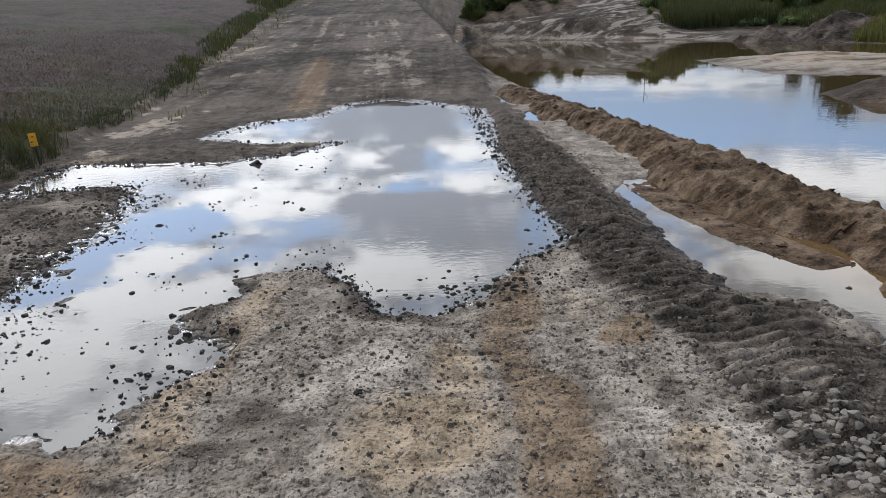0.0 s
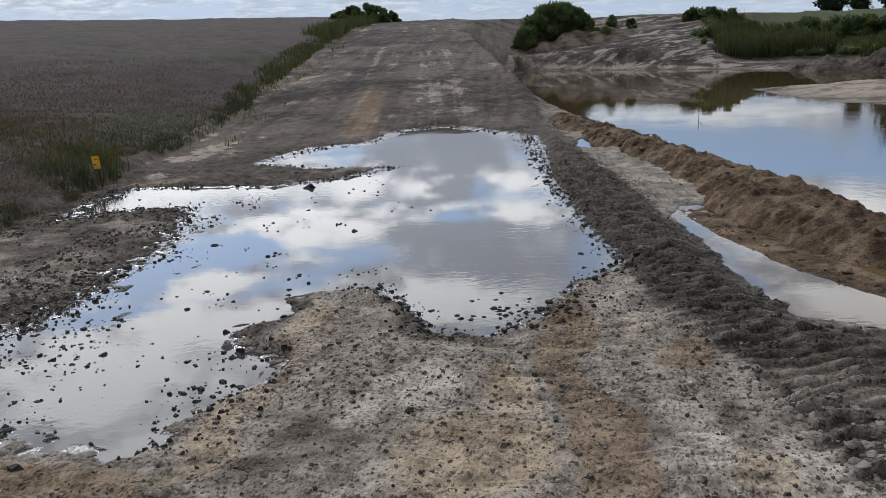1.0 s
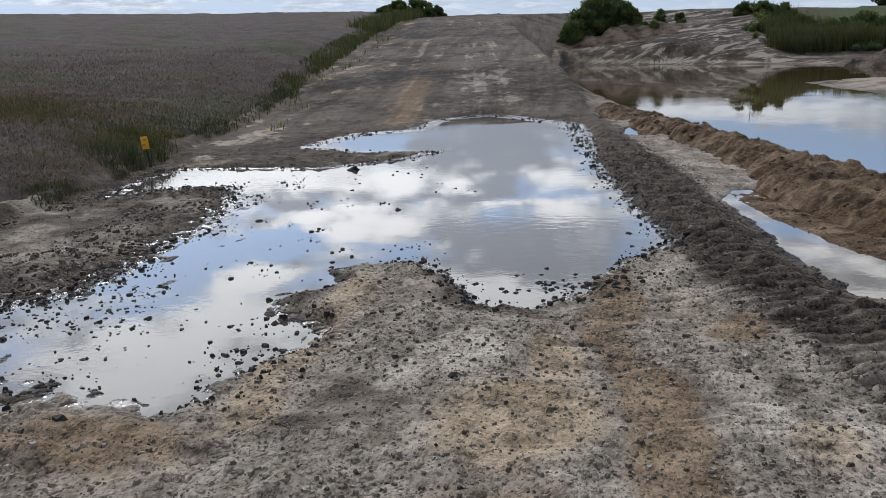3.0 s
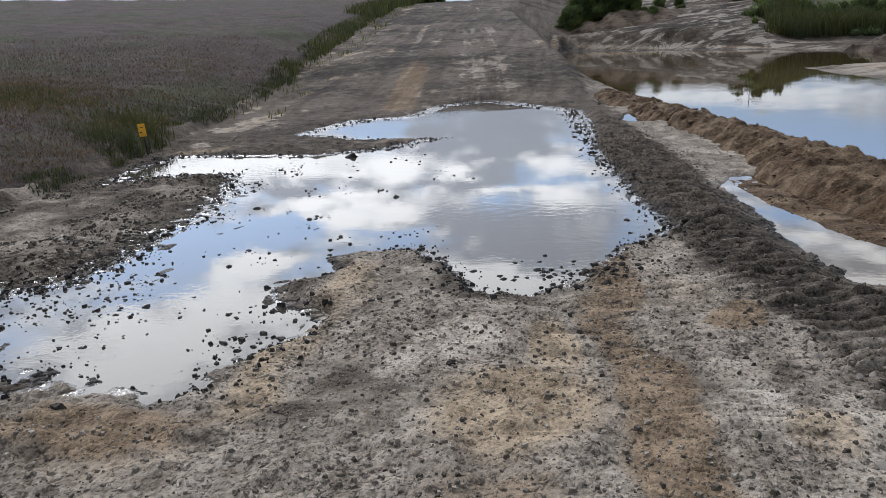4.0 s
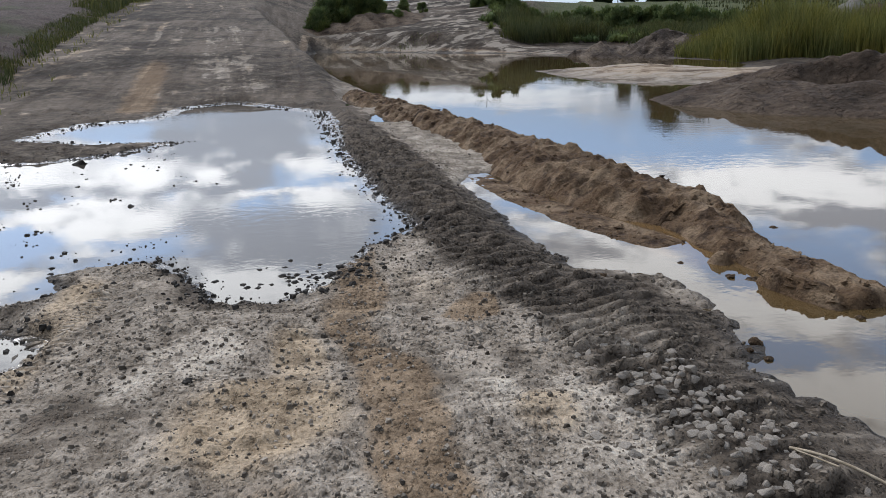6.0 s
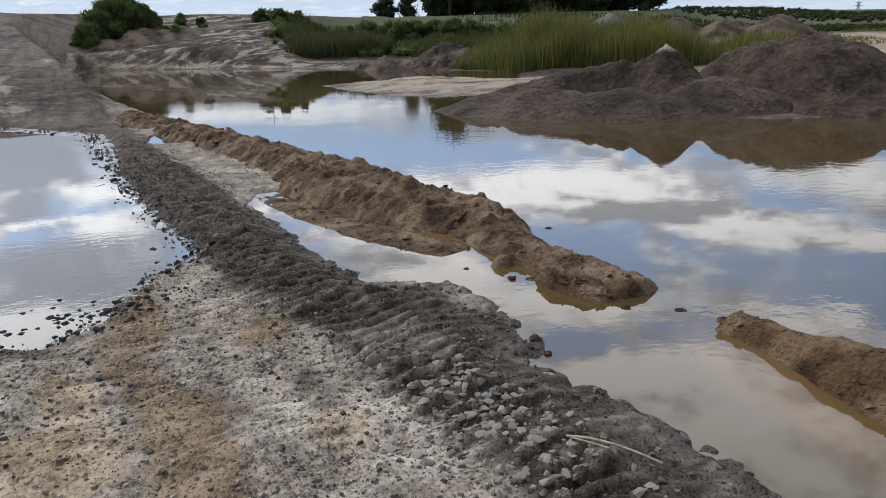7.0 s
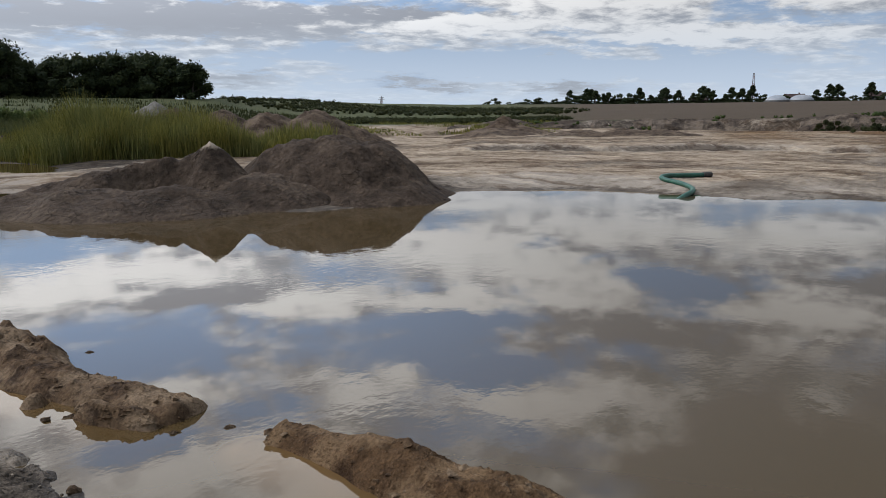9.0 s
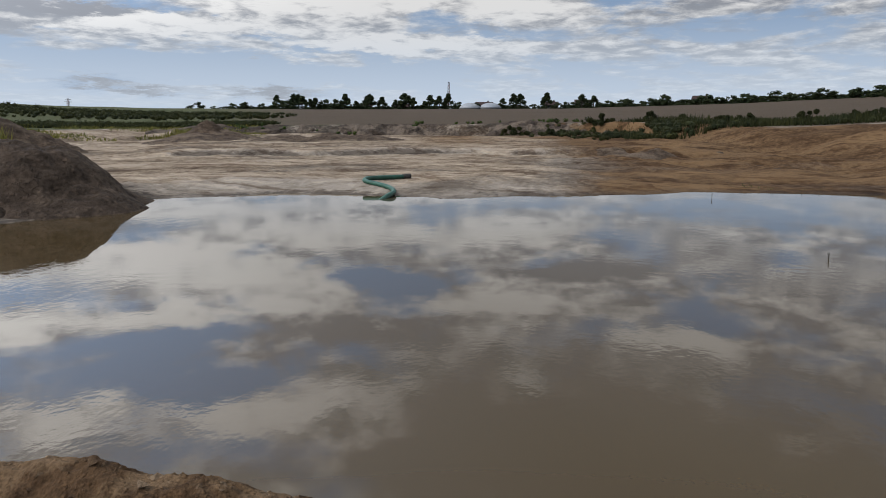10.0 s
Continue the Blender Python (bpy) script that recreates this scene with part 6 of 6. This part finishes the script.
def box(bm, x, y, z, w, d, h, bevel=0.0):
    m = Matrix.Translation((x, y, z + h / 2)) @ Matrix.Diagonal((w, d, h, 1))
    r = bmesh.ops.create_cube(bm, size=1, matrix=m)
    if bevel:
        bmesh.ops.bevel(bm, geom=list({e for v in r["verts"] for e in v.link_edges}), offset=bevel, segments=2, affect="EDGES")


YELLOW = plain_material("yellow_plate", (0.80, 0.36, 0.015), (0.90, 0.46, 0.03), 12, 0.5, 0.0)
DARK = plain_material("dark_post", (0.03, 0.028, 0.025), (0.08, 0.07, 0.06), 14, 0.7, 0.001)
HOSE = plain_material("green_hose_rubber", (0.005, 0.045, 0.026), (0.012, 0.085, 0.050), 4, 0.5, 0.004)
TWIG = plain_material("dry_twig", (0.22, 0.17, 0.11), (0.38, 0.31, 0.22), 30, 0.8, 0.001)
WALL = plain_material("plaster_wall", (0.07, 0.066, 0.062), (0.12, 0.115, 0.108), 0.6, 0.85, 0.0)
TILES = plain_material("roof_tiles", (0.030, 0.018, 0.015), (0.05, 0.030, 0.026), 1.2, 0.8, 0.0)
WHITE = plain_material("white_membrane", (0.20, 0.21, 0.22), (0.28, 0.29, 0.30), 0.4, 0.5, 0.0)
STEEL = plain_material("mast_steel", (0.12, 0.11, 0.11), (0.20, 0.19, 0.19), 1, 0.5, 0.0, 0.3)
RED = plain_material("mast_red", (0.20, 0.05, 0.04), (0.26, 0.07, 0.05), 1, 0.5, 0.0)
GLASS = plain_material("dark_window", (0.02, 0.022, 0.026), (0.035, 0.037, 0.04), 1, 0.15, 0.0)

# yellow marker plate on a short post among the weeds
mx, my = -4.92, 9.42
marker = tagged(new("marker_sign"), "small orange-yellow marker plate on a dark post in the weeds", "sign")
marker.matrix_basis = Matrix.Translation((mx, my, float(height_at(mx, my)[0]))) @ pose(0, 0, 0, 0, -7, -24)
bm = bmesh.new()
box(bm, 0, 0.012, -0.1, 0.022, 0.014, 0.47)
part("post", bm, DARK, marker)
bm = bmesh.new()
box(bm, 0, 0, 0.23, 0.135, 0.008, 0.16, 0.003)
plate = part("plate", bm, YELLOW, marker, "orange-yellow plastic plate")
for k, w in enumerate((0.05, 0.04)):
    bm = bmesh.new()
    box(bm, -0.02 + 0.03 * k, -0.0055, 0.28 + 0.06 * k, w, 0.003, 0.012)
    part("mark", bm, DARK, plate, "faded dark marking bar")

# the pump hose lying in a bend on the far shore
hose = tagged(new("hose"), "thick green ribbed hose lying in a bend at the pond's shore", "hose")


def at_shore(x, y, lift=0.05):
    return (x, y, max(float(height_at(x, y)[0]), POND_Z) + lift)


tube_part("tube", [at_shore(15.9, 4.72, -0.05), at_shore(16.3, 4.66), at_shore(16.8, 4.66), at_shore(17.3, 4.80), at_shore(17.75, 5.25), at_shore(17.95, 5.65), at_shore(18.2, 5.85), at_shore(18.6, 5.8),
                   at_shore(19.0, 5.52), at_shore(19.5, 5.18)], 0.055, HOSE, hose)
tube_part("coupling", [at_shore(19.45, 5.21), at_shore(19.5, 5.18), at_shore(19.6, 5.11), at_shore(19.65, 5.08)], 0.068, DARK, hose, "dark metal hose coupling")

# a dry stalk on the bank, and twigs standing in the water
stick = tagged(new("dry_stalk"), "pale dry stalk lying on the muddy bank", "stalk")


def on_bank(x, y, lift=0.012):
    return (x, y, float(height_at(x, y)[0]) + lift)


tube_part("stem", [on_bank(1.55, 2.13), on_bank(1.60, 2.05, 0.03), on_bank(1.65, 1.98, 0.025), on_bank(1.75, 1.87, 0.02)], 0.005, TWIG, stick)
tube_part("side_stem", [on_bank(1.55, 2.10), on_bank(1.58, 2.04, 0.02), on_bank(1.60, 2.0, 0.012), on_bank(1.61, 1.97)], 0.003, TWIG, stick)
for x, y, h in ((4.05, 16.5, 0.26), (10.34, -2.68, 0.045), (18.0, -2.1, 0.08)):
    tw = tagged(new("standing_twig"), "thin dark twig standing in the pond", "twig")
    tube_part("stem", [(x, y, -0.45), (x + 0.01, y, 0.0), (x + 0.02, y, h * 0.6), (x + 0.0, y, h)], 0.006, DARK, tw)
    tube_part("side_stem", [(x + 0.015, y, h * 0.3), (x + 0.05, y, h * 0.45), (x + 0.08, y, h * 0.6), (x + 0.09, y, h * 0.7)], 0.004, DARK, tw)

# the far village: houses, two white domes, a lattice mast, a pylon


def house(az, d, w, l, h, roof, label, turn=0.0, flat=False):
    ob = tagged(new("house"), label, "house")
    x, y = spot(az, d)
    ob.matrix_basis = Matrix.Translation((x, y, float(height_at(x, y)[0]) - 0.2)) @ pose(0, 0, 0, 0, 0, -az + turn)
    bm = bmesh.new()
    box(bm, 0, 0, 0, w, l, h)
    part("wall", bm, WALL, ob)
    bm = bmesh.new()
    e = 0.5
    pts = [(-w / 2 - e, -l / 2 - e, h), (w / 2 + e, -l / 2 - e, h), (w / 2 + e, l / 2 + e, h), (-w / 2 - e, l / 2 + e, h), (-w / 2 - e, 0, h + roof), (w / 2 + e, 0, h + roof)]
    vs = [bm.verts.new(p) for p in pts]
    for q in ((0, 1, 5, 4), (2, 3, 4, 5), (1, 2, 5), (3, 0, 4), (3, 2, 1, 0)):
        bm.faces.new([vs[k] for k in q])
    tiles = part("roof", bm, TILES, ob, "reddish-brown tiled roof")
    bm = bmesh.new()
    box(bm, w * 0.25, 0.3, h + roof * 0.6, 0.7, 0.7, roof * 0.75)
    part("chimney", bm, TILES, tiles)
    for k in range(3):
        bm = bmesh.new()
        box(bm, (k - 1) * w * 0.3, -l / 2 - 0.03, 1.0, 1.1, 0.10, 1.3)
        part("window", bm, GLASS, ob, "dark window")
    return ob


for az, d, w, l, h, r, t_ in ((71.6, 385, 8, 7, 1.8, 2.0, 5), (74.2, 385, 9, 7, 1.8, 2.2, -10), (80.1, 400, 10, 8, 3.8, 2.0, 0), (82.4, 378, 8, 6, 1.6, 1.0, -5),
                             (84.8, 392, 8, 7, 3.2, 2.2, 8), (87.0, 398, 9, 8, 4.6, 2.2, 0), (95.0, 322, 8, 7, 2.4, 2.4, -8)):
    house(az, d + 12, w * 0.8, l, h * 0.7, r * 0.8, "distant low house with a reddish tiled roof", t_)
for az in (79.1, 80.55):
    x, y = spot(az, 372)
    dome = tagged(new("storage_dome"), "distant white membrane storage dome in the field", "dome")
    dome.matrix_basis = Matrix.Translation((x, y, float(height_at(x, y)[0]) - 0.1))
    bm = bmesh.new()
    bmesh.ops.create_uvsphere(bm, u_segments=24, v_segments=14, radius=5.0)
    bmesh.ops.bisect_plane(bm, geom=bm.verts[:] + bm.edges[:] + bm.faces[:], plane_co=(0, 0, 0), plane_no=(0, 0, -1), clear_outer=True)
    bmesh.ops.scale(bm, vec=(1, 1, 0.58), verts=bm.verts)
    for f_ in bm.faces:
        f_.smooth = True
    part("cover", bm, WHITE, dome)
    bm = bmesh.new()
    bmesh.ops.create_cone(bm, segments=24, radius1=5.12, radius2=5.12, depth=0.7, matrix=Matrix.Translation((0, 0, 0.3)))
    part("base_ring", bm, WALL, dome)


def mast(name, az, d, tall, foot, label, category, arms=()):
    ob = tagged(new(name), label, category)
    x, y = spot(az, d)
    ob.matrix_basis = Matrix.Translation((x, y, float(height_at(x, y)[0])))
    n_ = 9
    for sx2, sy2 in ((1, 1), (-1, 1), (-1, -1), (1, -1)):
        bm = bmesh.new()
        limb(bm, (sx2 * foot, sy2 * foot, 0), (sx2 * foot * 0.35, sy2 * foot * 0.35, tall), 0.11, 0.09, 4)
        part("leg", bm, STEEL, ob)
    for k in range(n_):
        h0, h1 = tall * k / n_, tall * (k + 1) / n_
        r0, r1 = foot * (1 - 0.65 * k / n_), foot * (1 - 0.65 * (k + 1) / n_)
        bm = bmesh.new()
        for s1, s2 in (((1, 1), (-1, 1)), ((-1, 1), (-1, -1)), ((-1, -1), (1, -1)), ((1, -1), (1, 1))):
            limb(bm, (s1[0] * r0, s1[1] * r0, h0), (s2[0] * r1, s2[1] * r1, h1), 0.06, 0.06, 4)
            limb(bm, (s1[0] * r1, s1[1] * r1, h1), (s2[0] * r1, s2[1] * r1, h1), 0.06, 0.06, 4)
        part("bracing", bm, RED if k % 2 else WHITE, ob)
    for h, w in arms:
        bm = bmesh.new()
        limb(bm, (-w, 0, h), (w, 0, h), 0.12, 0.12, 4)
        part("arm", bm, STEEL, ob)
    return ob


mast("radio_mast", 77.57, 440, 15.5, 0.9, "distant thin red and white lattice radio mast", "mast")
mast("power_pylon", 52.2, 520, 9.0, 0.9, "tiny distant lattice power pylon", "pylon", ((8.5, 2.6), (7.0, 3.4)))
